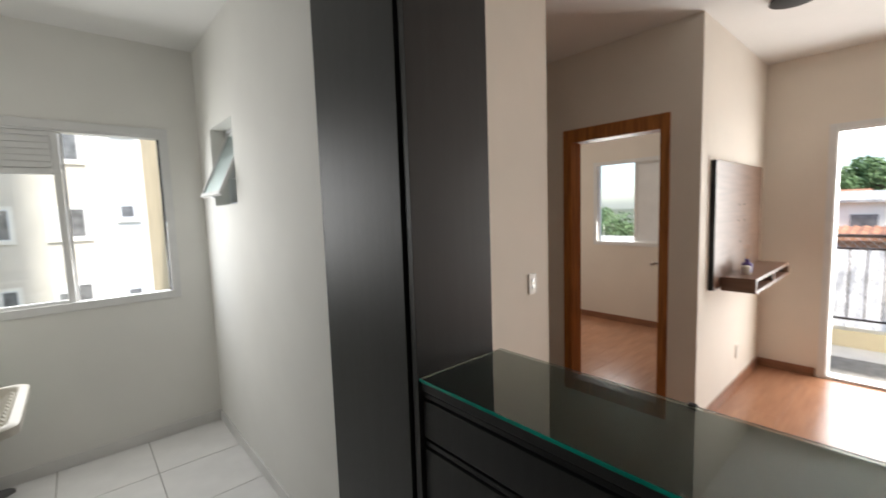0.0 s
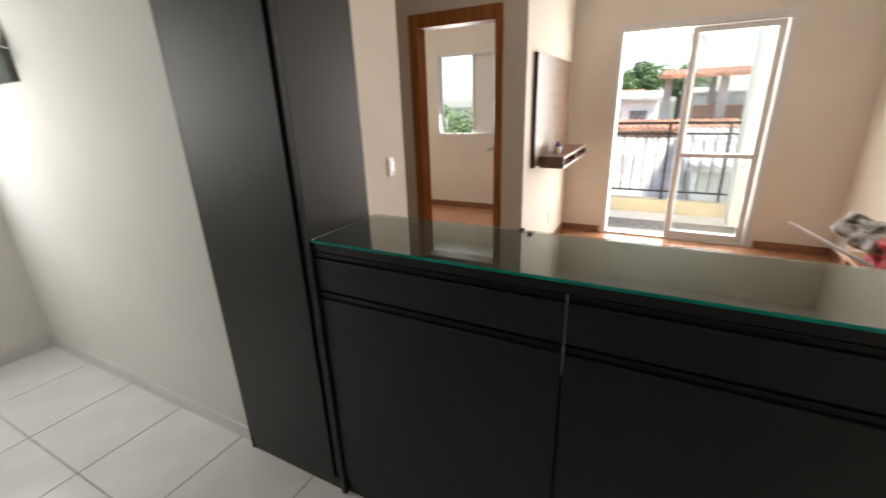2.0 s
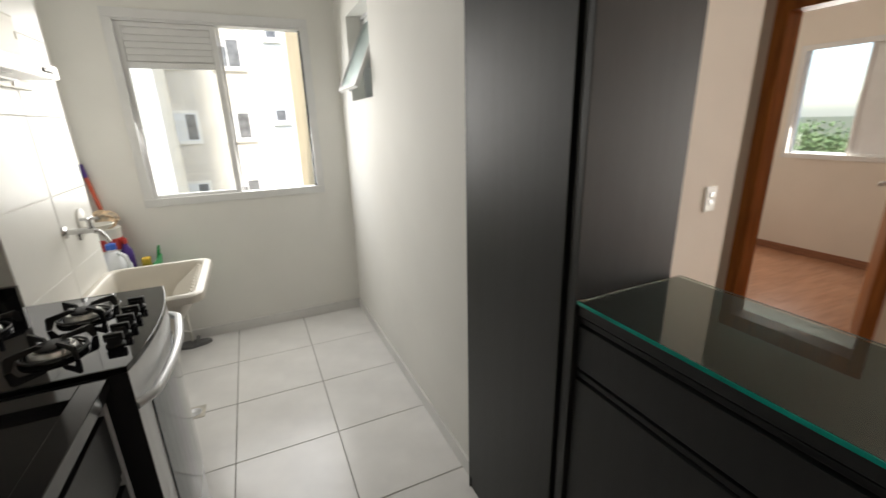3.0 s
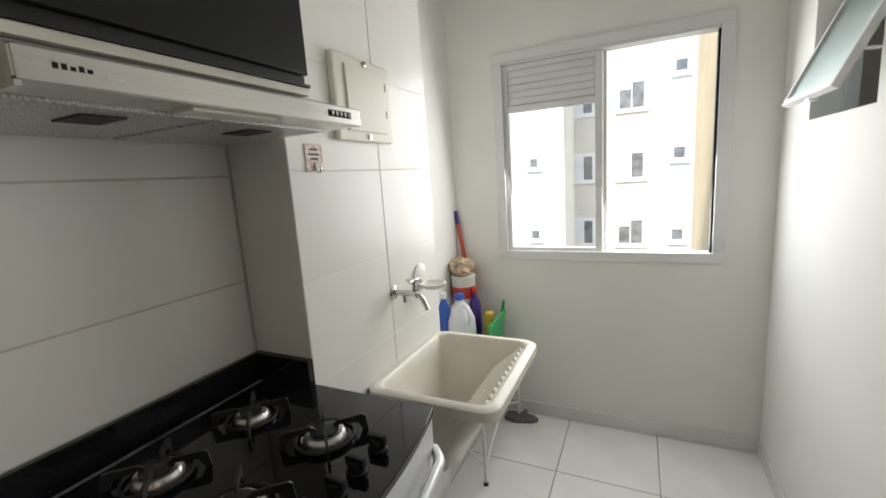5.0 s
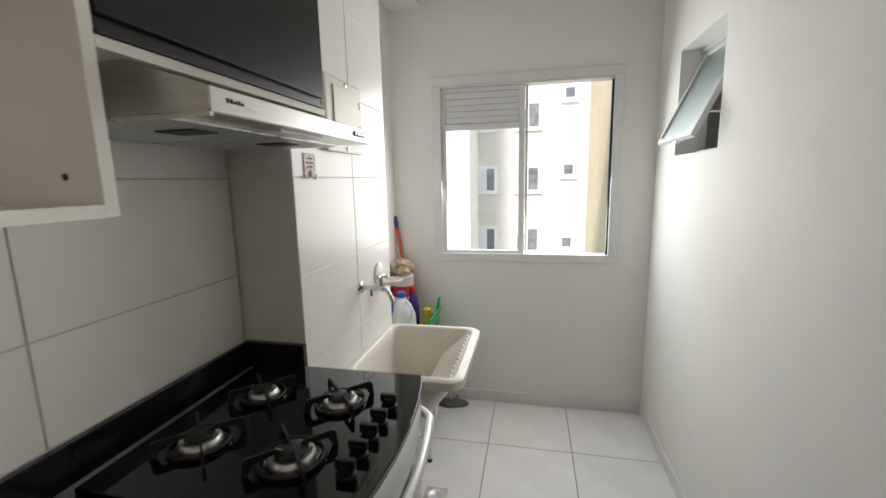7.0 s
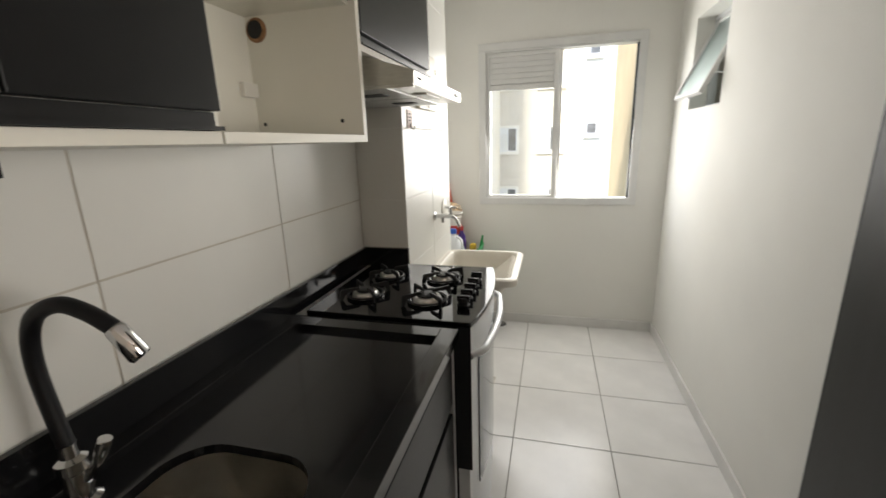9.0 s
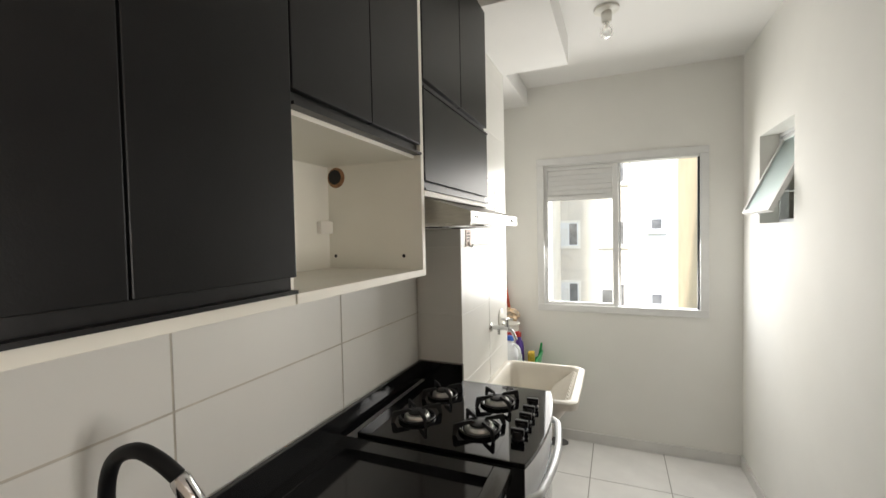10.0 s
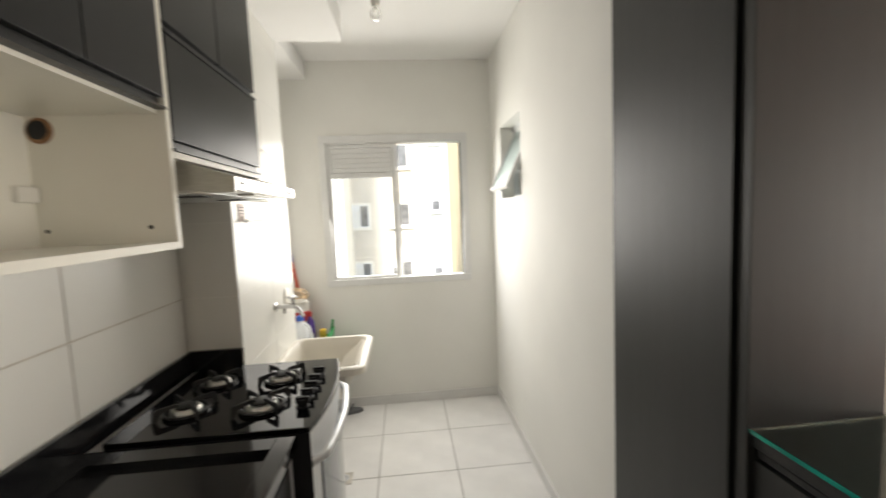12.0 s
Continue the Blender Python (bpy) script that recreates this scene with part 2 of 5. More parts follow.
structure("wall_north", wall_y(bmesh.new(), YW, YW + 0.15, XK, XR + 0.15, H, [KW]), PAINT_K, "white painted wall with the laundry window")
structure("wall_laundry_side", wall_x(bmesh.new(), XR, XR + 0.14, YH, YW, H, [(2.565, 3.07, 1.61, 2.11)]), PAINT_K, "white painted wall with a small awning window")
structure("wall_hall", boxes((XR + 0.14, XH, YH, YH + 0.12, 0, H)), PAINT_L_WARM, "painted wall end beside the hall, tinted beige for warm light")
structure("wall_hall_side", boxes((XH - 0.12, XH, YH + 0.12, YW, 0, H)), PAINT_L_WARM, "painted hall wall tinted beige for warm light")
structure("wall_hall_end", boxes((XR + 0.14, XE + 0.15, YW, YW + 0.15, 0, H)), PAINT_L_WARM, "painted end wall tinted beige for warm light")
structure("wall_bedroom", wall_x(bmesh.new(), XD, XD + 0.12, YT + 0.12, YW, H, [(1.115, 1.79, 0, 2.03)]), PAINT_L_WARM, "painted wall with the bedroom doorway, tinted beige for warm light")
structure("wall_tv", boxes((XD, XE, YT, YT + 0.12, 0, H)), PAINT_L_WARM, "painted wall behind the television panel, tinted beige for warm light")
BD = (-0.955, 0.415, 0.0, 2.085)
structure("wall_balcony", wall_x(bmesh.new(), XB, XB + 0.15, YS, YT, H, [BD]), PAINT_L_WARM, "painted wall with the balcony door, tinted beige for warm light")
structure("wall_south", boxes((XK, XB + 0.15, YS - 0.15, YS, 0, H)), PAINT_L_WARM, "painted living room wall tinted beige for warm light")
BW = (1.76, 2.80, 1.03, 2.06)
structure("wall_bedroom_end", wall_x(bmesh.new(), XE, XE + 0.15, YT + 0.12, YW, H, [BW]), PAINT_L_WARM, "painted bedroom wall with a window, tinted beige for warm light")

# skirtings
structure("baseboard_laundry", boxes((XK + 0.006, XR - 0.012, YW - 0.012, YW - 0.0005, 0, 0.075), (XR - 0.012, XR - 0.0005, 1.405, YW, 0, 0.075)),
          SKIRT, "cut white porcelain skirting", 0.002)
structure("baseboard_living", boxes((XD, XB, YT - 0.016, YT - 0.0005, 0, 0.075), (XB - 0.016, XB - 0.0005, YS, -1.0, 0, 0.075), (XB - 0.016, XB - 0.0005, 0.46, YT - 0.016, 0, 0.075),
          (0.76, XB - 0.016, YS + 0.0005, YS + 0.016, 0, 0.075), (XD - 0.016, XD - 0.0005, YT, 1.05, 0, 0.075), (1.1, XH, YH - 0.016, YH - 0.0005, 0, 0.075)), BASEWOOD, "brown wooden skirting board", 0.003)
structure("baseboard_bedroom", boxes((XE - 0.016, XE - 0.0005, YT + 0.13, YW, 0, 0.075), (XD + 0.13, XE - 0.016, YW - 0.016, YW - 0.0005, 0, 0.075)), BASEWOOD, "brown wooden bedroom skirting board", 0.003)

# bathroom behind the awning window
structure("wall_bathroom", boxes((XR + 0.145, 1.95, 2.40, 2.44, 0, H), (1.90, 1.95, 2.44, 3.39, 0, H)), PAINT_K, "plain bathroom walls behind the awning window")


# ---- windows and doors ----
def ring(x0, x1, z0, z1, w, y0, y1):
    """Four bars round an opening in a wall across y."""
    return boxes((x0, x1, y0, y1, z1 - w, z1), (x0, x1, y0, y1, z0, z0 + w), (x0, x0 + w, y0, y1, z0 + w, z1 - w), (x1 - w, x1, y0, y1, z0 + w, z1 - w))


def ring_x(y0, y1, z0, z1, w, x0, x1):
    return boxes((x0, x1, y0, y1, z1 - w, z1), (x0, x1, y0, y1, z0, z0 + w), (x0, x1, y0, y0 + w, z0 + w, z1 - w), (x0, x1, y1 - w, y1, z0 + w, z1 - w))


def pane(bm, parent, mat=None, name="pane", label=""):
    ob = part(name, bm, mat or CLEAR, parent, label)
    ob.visible_shadow = False
    return ob


w1 = thing("window_1", (0, YW, 1.012), "white aluminium sliding window with a louvred vent over one sash", "window", kind="structure")
x0, x1, z0, z1 = KW
part("window_frame", ring(x0 - 0.028, x1 + 0.028, z0 - 0.03, z1 + 0.045, 0.052, YW - 0.012, YW + 0.0), ALU_WHITE, w1, bevel=0.003)
part("track", ring(x0 + 0.001, x1 - 0.001, z0 + 0.001, z1 - 0.001, 0.018, YW + 0.002, YW + 0.09), ALU_WHITE, w1, bevel=0.002)
sash = part("sash", boxes((-0.53, -0.50, YW + 0.02, YW + 0.05, 1.03, 2.08), (-0.035, 0.002, YW + 0.02, YW + 0.05, 1.03, 2.08), (-0.50, -0.035, YW + 0.02, YW + 0.05, 1.03, 1.052),
     (-0.50, -0.035, YW + 0.02, YW + 0.05, 2.055, 2.08), (-0.50, -0.035, YW + 0.02, YW + 0.05, 1.825, 1.86)), ALU_WHITE, w1, bevel=0.003)
part("vent_panel", boxes((-0.499, -0.036, YW + 0.036, YW + 0.042, 1.861, 2.054)), ALU_WHITE, sash, "white vent backing")
for i in range(5):
    z = 1.866 + i * 0.037
    part("slat", prism([(YW + 0.0275, z), (YW + 0.0355, z), (YW + 0.0355, z + 0.034), (YW + 0.033, z + 0.034)], "x", -0.498, -0.037), ALU_WHITE, sash)
pane(boxes((-0.5, -0.035, YW + 0.033, YW + 0.037, 1.05, 1.826)), sash)
part("latch", boxes((-0.527, -0.507, YW + 0.004, YW + 0.02, 1.47, 1.60)), ALU_WHITE, sash, "white flush pull", bevel=0.004)
part("gasket", boxes((0.503, 0.513, YW + 0.02, YW + 0.05, 1.032, 2.078)), RUBBER, w1, "black rubber strip")
part("sash_meeting_stile", boxes((0.004, 0.02, YW + 0.055, YW + 0.08, 1.03, 2.08)), ALU_WHITE, w1, bevel=0.002)

w2 = thing("window_2", (XR, 2.82, 1.61), "small awning window tilted open with frosted glass", "window", kind="structure")
part("window_frame", ring_x(2.567, 3.068, 1.612, 2.108, 0.018, XR + 0.09, XR + 0.13), SILVER, w2, bevel=0.002)
flap = part("sash", bmesh.new(), ALU_WHITE, w2)
d = Vector((-0.195, 0, -0.42)).normalized()
nn = Vector((-d.z, 0, d.x)) * 0.011
hinge = Vector((0.868, 0, 2.085))


def flap_bar(a0, a1, ya, yb, th=1.0):
    bm = bmesh.new()
    vs = []
    for y in (ya, yb):
        for s, k in ((a0, -th), (a1, -th), (a1, th), (a0, th)):
            p = hinge + d * s + nn * k
            vs.append(bm.verts.new((p.x, y, p.z)))
    for f in ((0, 1, 2, 3), (7, 6, 5, 4), (0, 4, 5, 1), (1, 5, 6, 2), (2, 6, 7, 3), (3, 7, 4, 0)):
        bm.faces.new([vs[i] for i in f])
    bmesh.ops.recalc_face_normals(bm, faces=bm.faces)
    return bm


for a0, a1, ya, yb in ((0, 0.022, 2.59, 3.045), (0.441, 0.463, 2.59, 3.045), (0.022, 0.441, 2.59, 2.612), (0.022, 0.441, 3.023, 3.045)):
    part("sash_bar", flap_bar(a0, a1, ya, yb), ALU_WHITE, flap)
pane(flap_bar(0.02, 0.443, 2.61, 3.025, 0.25), flap, FROST, "pane", "greenish frosted glass")
part("stay_arm", tube(bmesh.new(), [(0.86, 2.60, 1.75), (0.72, 2.60, 1.76)], 0.005, 8), SILVER, w2)
part("lever", boxes((0.675, 0.70, 2.80, 2.84, 1.655, 1.668)), SILVER, flap, bevel=0.003)

w3 = thing("window_3", (XE, 2.28, 1.03), "white bedroom window, half open and half shuttered", "window", kind="structure")
y0, y1, z0, z1 = BW
part("window_frame", ring_x(y0 - 0.03, y1 + 0.03, z0 - 0.03, z1 + 0.03, 0.05, XE - 0.012, XE), ALU_WHITE, w3, bevel=0.003)
part("sash", ring_x(y0 + 0.002, 2.30, z0 + 0.002, z1 - 0.002, 0.035, XE + 0.03, XE + 0.06), ALU_WHITE, w3, bevel=0.002)
part("shutter", boxes((XE + 0.04, XE + 0.055, y0 + 0.03, 2.27, z0 + 0.03, z1 - 0.03)), SILVER, w3, "grey closed shutter panel")
pane(boxes((XE + 0.10, XE + 0.104, 2.28, y1, z0, z1)), w3)

# balcony door
b1 = thing("balcony_door", (XB, -0.27, 0), "white aluminium sliding glass door, one leaf slid open", "door", kind="structure")
y0, y1, z0, z1 = BD
part("door_frame", boxes((XB - 0.012, XB, y0 - 0.03, y0 + 0.02, 0, z1 + 0.035), (XB - 0.012, XB, y1 - 0.02, y1 + 0.03, 0, z1 + 0.035), (XB - 0.012, XB, y0 + 0.02, y1 - 0.02, z1 - 0.012, z1 + 0.035)), ALU_WHITE, b1, bevel=0.003)
part("track", boxes((XB + 0.001, XB + 0.14, y0 + 0.001, y0 + 0.03, 0, z1 - 0.001), (XB + 0.001, XB + 0.14, y1 - 0.03, y1 - 0.001, 0, z1 - 0.001), (XB + 0.001, XB + 0.14, y0 + 0.03, y1 - 0.03, z1 - 0.03, z1 - 0.001),
     (XB + 0.001, XB + 0.14, y0 + 0.03, y1 - 0.03, -0.006, 0.02)), ALU_WHITE, b1, bevel=0.002)
for xx, ya, yb in ((XB + 0.02, -0.90, -0.205), (XB + 0.06, -0.92, -0.225)):
    leaf = part("leaf", boxes((xx, xx + 0.03, ya, ya + 0.05, 0.022, 2.05), (xx, xx + 0.03, yb - 0.05, yb, 0.022, 2.05), (xx, xx + 0.03, ya + 0.05, yb - 0.05, 0.022, 0.09),
         (xx, xx + 0.03, ya + 0.05, yb - 0.05, 2.0, 2.05), (xx, xx + 0.03, ya + 0.05, yb - 0.05, 0.865, 0.905)), ALU_WHITE, b1, bevel=0.003)
    pane(boxes((xx + 0.013, xx + 0.017, ya + 0.05, yb - 0.05, 0.09, 0.865)), leaf)
    pane(boxes((xx + 0.013, xx + 0.017, ya + 0.05, yb - 0.05, 0.905, 2.0)), leaf)

# bedroom door
d1 = thing("door_1", (XD, 1.45, 0), "varnished orange-brown wooden door standing open", "door", kind="structure")
part("door_frame", boxes((XD - 0.012, XD + 0.132, 1.055, 1.117, 0, 2.13), (XD - 0.012, XD + 0.132, 1.788, 1.862, 0, 2.13), (XD - 0.012, XD + 0.132, 1.117, 1.788, 2.028, 2.13)), DOORWOOD, d1, "varnished wooden door lining", bevel=0.004)
a = radians(23)
leaf_bm = boxes((0, 0.66, -0.017, 0.017, 0.01, 2.02))
bmesh.ops.rotate(leaf_bm, verts=leaf_bm.verts, cent=(0, 0, 0), matrix=Matrix.Rotation(a, 3, "Z"))
bmesh.ops.translate(leaf_bm, verts=leaf_bm.verts, vec=(XD + 0.14, 1.13, 0))
leaf = part("leaf", leaf_bm, DOORWOOD, d1, bevel=0.003)
hp = Vector((XD + 0.14 + 0.60 * math.cos(a), 1.13 + 0.60 * math.sin(a), 1.02))
nv = Vector((-math.sin(a), math.cos(a), 0))
part("handle", tube(bmesh.new(), [hp + nv * 0.017, hp + nv * 0.06, hp + nv * 0.062 - Vector((0.11, 0.03, 0))], 0.010, 10), SILVER, leaf, "metal lever handle", smooth=True)


# ---- peninsula ----
PX, PB, PY0, PY1 = 0.725, 1.055, -0.725, 0.85
pen = thing("sideboard", (0.89, 0.05, 0), "matt black breakfast-bar cabinet with drawers and doors", "cabinet")
part("carcass", boxes((PX + 0.022, PB, PY0 + 0.018, PY1, 0.075, 1.03)), SHADOW_GAP, pen)
part("plinth", boxes((PX + 0.012, PB - 0.03, PY0 + 0.018, PY1, 0, 0.075)), BLACK_GRAIN_LIT, pen)
part("top", boxes((PX, PB + 0.005, PY0, PY1, 1.03, 1.058)), BLACK_GRAIN_LIT, pen, bevel=0.002)
part("end_panel", boxes((PX, PB, PY0, PY0 + 0.018, 0, 1.03)), BLACK_GRAIN_LIT, pen, bevel=0.0015)
for ya, yb in ((0.061, 0.846), (PY0 + 0.020, 0.055)):
    part("drawer", boxes((PX + 0.002, PX + 0.02, ya, yb, 0.895, 1.003)), BLACK_GRAIN_LIT, pen, bevel=0.002)
    part("handle_profile", boxes((PX + 0.006, PX + 0.021, ya, yb, 1.010, 1.024)), BLACK_EDGE, pen, "black aluminium finger-pull", bevel=0.002)
    part("door", boxes((PX + 0.002, PX + 0.02, ya, yb, 0.08, 0.862)), BLACK_GRAIN_LIT, pen, bevel=0.002)
    part("handle_profile", boxes((PX + 0.006, PX + 0.021, ya, yb, 0.869, 0.884)), BLACK_EDGE, pen, "black aluminium finger-pull", bevel=0.002)
part("edge_strip", boxes((PX + 0.004, PX + 0.018, 0.0572, 0.0588, 0.80, 1.028)), SILVER, pen, "worn pale edge between the fronts")

gl = thing("protective_glass", (0.89, 0.05, 1.0582), "clear glass sheet with green edges on the bar", "glass")
part("sheet", boxes((PX - 0.004, PB + 0.010, PY0 - 0.004, PY1 - 0.001, 1.0582, 1.0672)), COUNTER_GLASS, gl)
part("edge", boxes((PX - 0.0065, PX - 0.0042, PY0 - 0.0065, PY1 - 0.001, 1.0588, 1.0667), (PX - 0.0042, PB + 0.012, PY0 - 0.0065, PY0 - 0.0042, 1.0588, 1.0667)), GLASS_EDGE_GLOW, gl, "opaque green strip standing in for the glass edge's glow")

clip = thing("glass_clip", (1.06, 0.27, 1.0672), "small black clip on the glass edge", "clip")
part("body", boxes((1.052, 1.066, 0.262, 0.280, 1.0674, 1.073)), RUBBER, clip, bevel=0.002)

tow = thing("tall_cabinet", (0.87, 1.12, 0), "tall narrow matt black pantry cabinet", "cabinet")
part("carcass", boxes((0.742, 1.025, 0.875, 1.395, 0.06, 2.46)), SHADOW_GAP, tow)
part("side_panel", boxes((0.715, 1.028, 0.851, 0.869, 0, 2.48)), BLACK_GRAIN_LIT, tow, bevel=0.0015)
part("side_panel", boxes((0.722, 0.754, 1.392, 1.400, 0, 2.48)), BLACK_GRAIN_LIT, tow, bevel=0.001)
part("door", boxes((0.720, 0.740, 0.905, 1.388, 0.062, 2.47)), BLACK_GRAIN_LIT, tow, bevel=0.002)
part("handle_profile", boxes((0.730, 0.742, 0.880, 0.898, 0.062, 2.47)), BLACK_EDGE, tow, "black aluminium finger-pull", bevel=0.002)
part("plinth", boxes((0.728, 1.02, 0.869, 1.392, 0, 0.058)), BLACK_GRAIN_LIT, tow)
part("top", boxes((0.742, 1.028, 0.869, 1.392, 2.462, 2.48)), BLACK_GRAIN_LIT, tow)

# switch on the hall wall
sw = thing("light_switch", (1.94, YH, 1.05), "white plastic switch plate on the hall wall", "switch")
part("plate", boxes((1.905, 1.975, YH - 0.009, YH - 0.0005, 1.045, 1.160)), PLASTIC_W, sw, bevel=0.003)
for z in (1.078, 1.112):
    part("rocker", boxes((1.925, 1.955, YH - 0.013, YH - 0.009, z, z + 0.022)), SILVER, sw, bevel=0.002)


# ---- upper cabinets ----
XF, UT = -0.50, 2.48
UB = 1.470


def gola(y0, y1, z, parent):
    part("handle_profile", prism([(XF - 0.0208, z - 0.023), (XF + 0.003, z - 0.023), (XF + 0.003, z - 0.017), (XF - 0.013, z - 0.017), (XF - 0.013, z + 0.003), (XF - 0.0208, z + 0.003)], "y", y0, y1),
         BLACK_EDGE, parent, "black aluminium finger-pull")


u1 = thing("wall_cabinet", (-0.68, 0.16, UB), "tall black-fronted wall cabinet with white carcass", "cabinet", "upper cabinets")
part("carcass", boxes((XK + 0.012, XF - 0.021, -0.345, 0.676, UB + 0.018, UT)), WHITE_LAM, u1)
part("bottom_panel", boxes((XK + 0.012, XF - 0.004, -0.345, 0.676, UB, UB + 0.018)), WHITE_LAM, u1, "white bottom panel", bevel=0.001)
for k in range(4):
    ya = -0.345 + k * 0.2555
    part("door", boxes((XF - 0.018, XF, ya + 0.0015, ya + 0.254, 1.516, UT)), BLACK, u1, bevel=0.002)
gola(-0.345, 0.675, 1.512, u1)
u2 = thing("wall_cabinet", (-0.68, 0.915, UB), "black-fronted wall cabinet over an open white niche", "cabinet", "upper cabinets")
part("carcass", boxes((XK + 0.012, XF - 0.021, 0.678, 1.164, 1.790, UT)), WHITE_LAM, u2)
part("side_panel", boxes((XK + 0.012, XF - 0.002, 1.164, 1.183, UB, UT)), WHITE_LAM, u2, bevel=0.001)
part("side_panel", boxes((XK + 0.012, XF - 0.022, 0.678, 0.692, UB + 0.018, 1.790)), WHITE_LAM, u2)
part("bottom_panel", boxes((XK + 0.012, XF - 0.002, 0.678, 1.164, UB, UB + 0.018)), WHITE_LAM, u2, bevel=0.001)
part("back_panel", boxes((XK + 0.012, -0.812, 0.692, 1.164, UB + 0.018, 1.790)), WHITE_LAM, u2)
HOLE = material("raw_chipboard", (0.30, 0.16, 0.08), 0.9, vary=0.3, scale=60)
part("cable_hole", lathe(bmesh.new(), (-0.781, 1.1622, 1.757), [(0.030, 0), (0.030, 0.0014)], 28, "y"), HOLE, u2, "round cable hole with raw brown edge")
# Flat black discs paint in the dark inside the cable and pin holes.
part("cable_hole_shade", lathe(bmesh.new(), (-0.785, 1.1616, 1.759), [(0.022, 0), (0.022, 0.0006)], 28, "y"), SHADOW_GAP, u2)
for xx in (-0.79, -0.56):
    part("shelf_pin_hole", lathe(bmesh.new(), (xx, 1.1630, 1.525), [(0.005, 0), (0.005, 0.0012)], 12, "y"), SHADOW_GAP, u2)
part("hanging_bracket", boxes((-0.8118, -0.795, 1.107, 1.161, 1.592, 1.628)), PLASTIC_W, u2, "small white plastic bracket in the niche", bevel=0.003)
for ya in (0.678, 0.9205):
    part("door", boxes((XF - 0.018, XF, ya + 0.0015, ya + 0.2415, 1.826, UT)), BLACK, u2, bevel=0.002)
gola(0.678, 1.162, 1.822, u2)
u3 = thing("wall_cabinet", (-0.68, 1.485, 1.69), "black-fronted wall cabinet above the cooker hood", "cabinet", "upper cabinets")
part("carcass", boxes((XK + 0.012, XF - 0.021, 1.184, 1.797, 1.706, UT)), WHITE_LAM, u3)
part("bottom_panel", boxes((XK + 0.012, XF - 0.002, 1.184, 1.797, 1.690, 1.706)), WHITE_LAM, u3, bevel=0.001)
part("flap_door", boxes((XF - 0.018, XF, 1.187, 1.795, 1.734, 1.985)), BLACK, u3, bevel=0.002)
gola(1.185, 1.796, 1.730, u3)
gola(1.185, 1.796, 2.010, u3)
for ya in (1.187, 1.493):
    part("door", boxes((XF - 0.018, XF, ya, ya + 0.302, 2.014, UT)), BLACK, u3, bevel=0.002)

# plug hanging under the cabinets
sk = thing("cable_plug", (-0.70, 0.505, 1.44), "small black plug hanging under the wall cabinet", "plug")
part("body", boxes((-0.708, -0.692, 0.497, 0.513, 1.436, 1.462), (-0.704, -0.697, 0.502, 0.508, 1.460, 1.4698)), RUBBER, sk, bevel=0.002)

# cooker hood
hd = thing("cooker_hood", (-0.62, 1.52, 1.61), "slim brushed steel cooker hood with push buttons", "cooker hood")
part("body", prism([(XK + 0.012, 1.618), (-0.392, 1.612), (-0.388, 1.616), (-0.388, 1.645), (-0.395, 1.650), (-0.52, 1.689), (XK + 0.012, 1.689)], "y", 1.236, 1.822), STEEL, hd)
part("front_lip", boxes((-0.389, -0.386, 1.238, 1.820, 1.613, 1.647)), STEEL, hd, bevel=0.001)
part("glide_edge", boxes((-0.55, -0.387, 1.236, 1.242, 1.606, 1.612)), STEEL, hd)
for k in range(5):
    part("badge", boxes((-0.3859, -0.3852, 1.270 + k * 0.008, 1.275 + k * 0.008, 1.6285, 1.6350 if k in (0, 1, 3) else 1.633)), RUBBER, hd, "small dark maker's mark")
part("badge", boxes((-0.3859, -0.3852, 1.320, 1.340, 1.6255, 1.628)), SILVER, hd, "small grey maker's badge")
for k in range(5):
    part("button", lathe(bmesh.new(), (-0.386, 1.722 + k * 0.0135, 1.631), [(0.0045, 0), (0.0045, 0.004), (0.003, 0.005)], 12, "x"), CHROME, hd)
part("button_bezel", boxes((-0.3862, -0.3855, 1.712, 1.786, 1.624, 1.638)), BLACK_EDGE, hd)
MESH = material("filter_mesh", (0.48, 0.48, 0.47), 0.4, metal=0.7, vary=0.5, scale=260)
for ya in (1.25, 1.53):
    filt = part("filter", boxes((-0.80, -0.47, ya, ya + 0.265, 1.607, 1.614)), MESH, hd, "perforated grease filter", bevel=0.002)
    part("grip", boxes((-0.60, -0.52, ya + 0.10, ya + 0.16, 1.604, 1.6068)), SHADOW_GAP, filt)
part("lamp_cover", boxes((-0.46, -0.41, 1.44, 1.60, 1.607, 1.613)), PLASTIC_W, hd, bevel=0.002)

# ---- counter ----
ct = thing("worktop", (-0.57, 0.2, 0.89), "polished black granite worktop with a recessed wet area", "worktop")
CY0, CY1, CX = -1.20, 1.250, -0.285
SX0, SX1, SY0, SY1 = -0.70, -0.405, 0.18, 0.695
part("rim", boxes((-0.335, CX, CY0, CY1, 0.895, 0.930), (XK + 0.01, -0.335, 1.185, CY1, 0.895, 0.930), (XK + 0.01, -0.79, CY0, 1.185, 0.895, 0.930)), GRANITE, ct, bevel=0.0015)


def rounded(x0, x1, y0, y1, r, n=8):
    pts = []
    for cx, cy, a0 in ((x1 - r, y1 - r, 0), (x0 + r, y1 - r, 90), (x0 + r, y0 + r, 180), (x1 - r, y0 + r, 270)):
        pts += [(cx + r * math.cos(radians(a0 + 90 * k / n)), cy + r * math.sin(radians(a0 + 90 * k / n))) for k in range(n + 1)]
    return pts


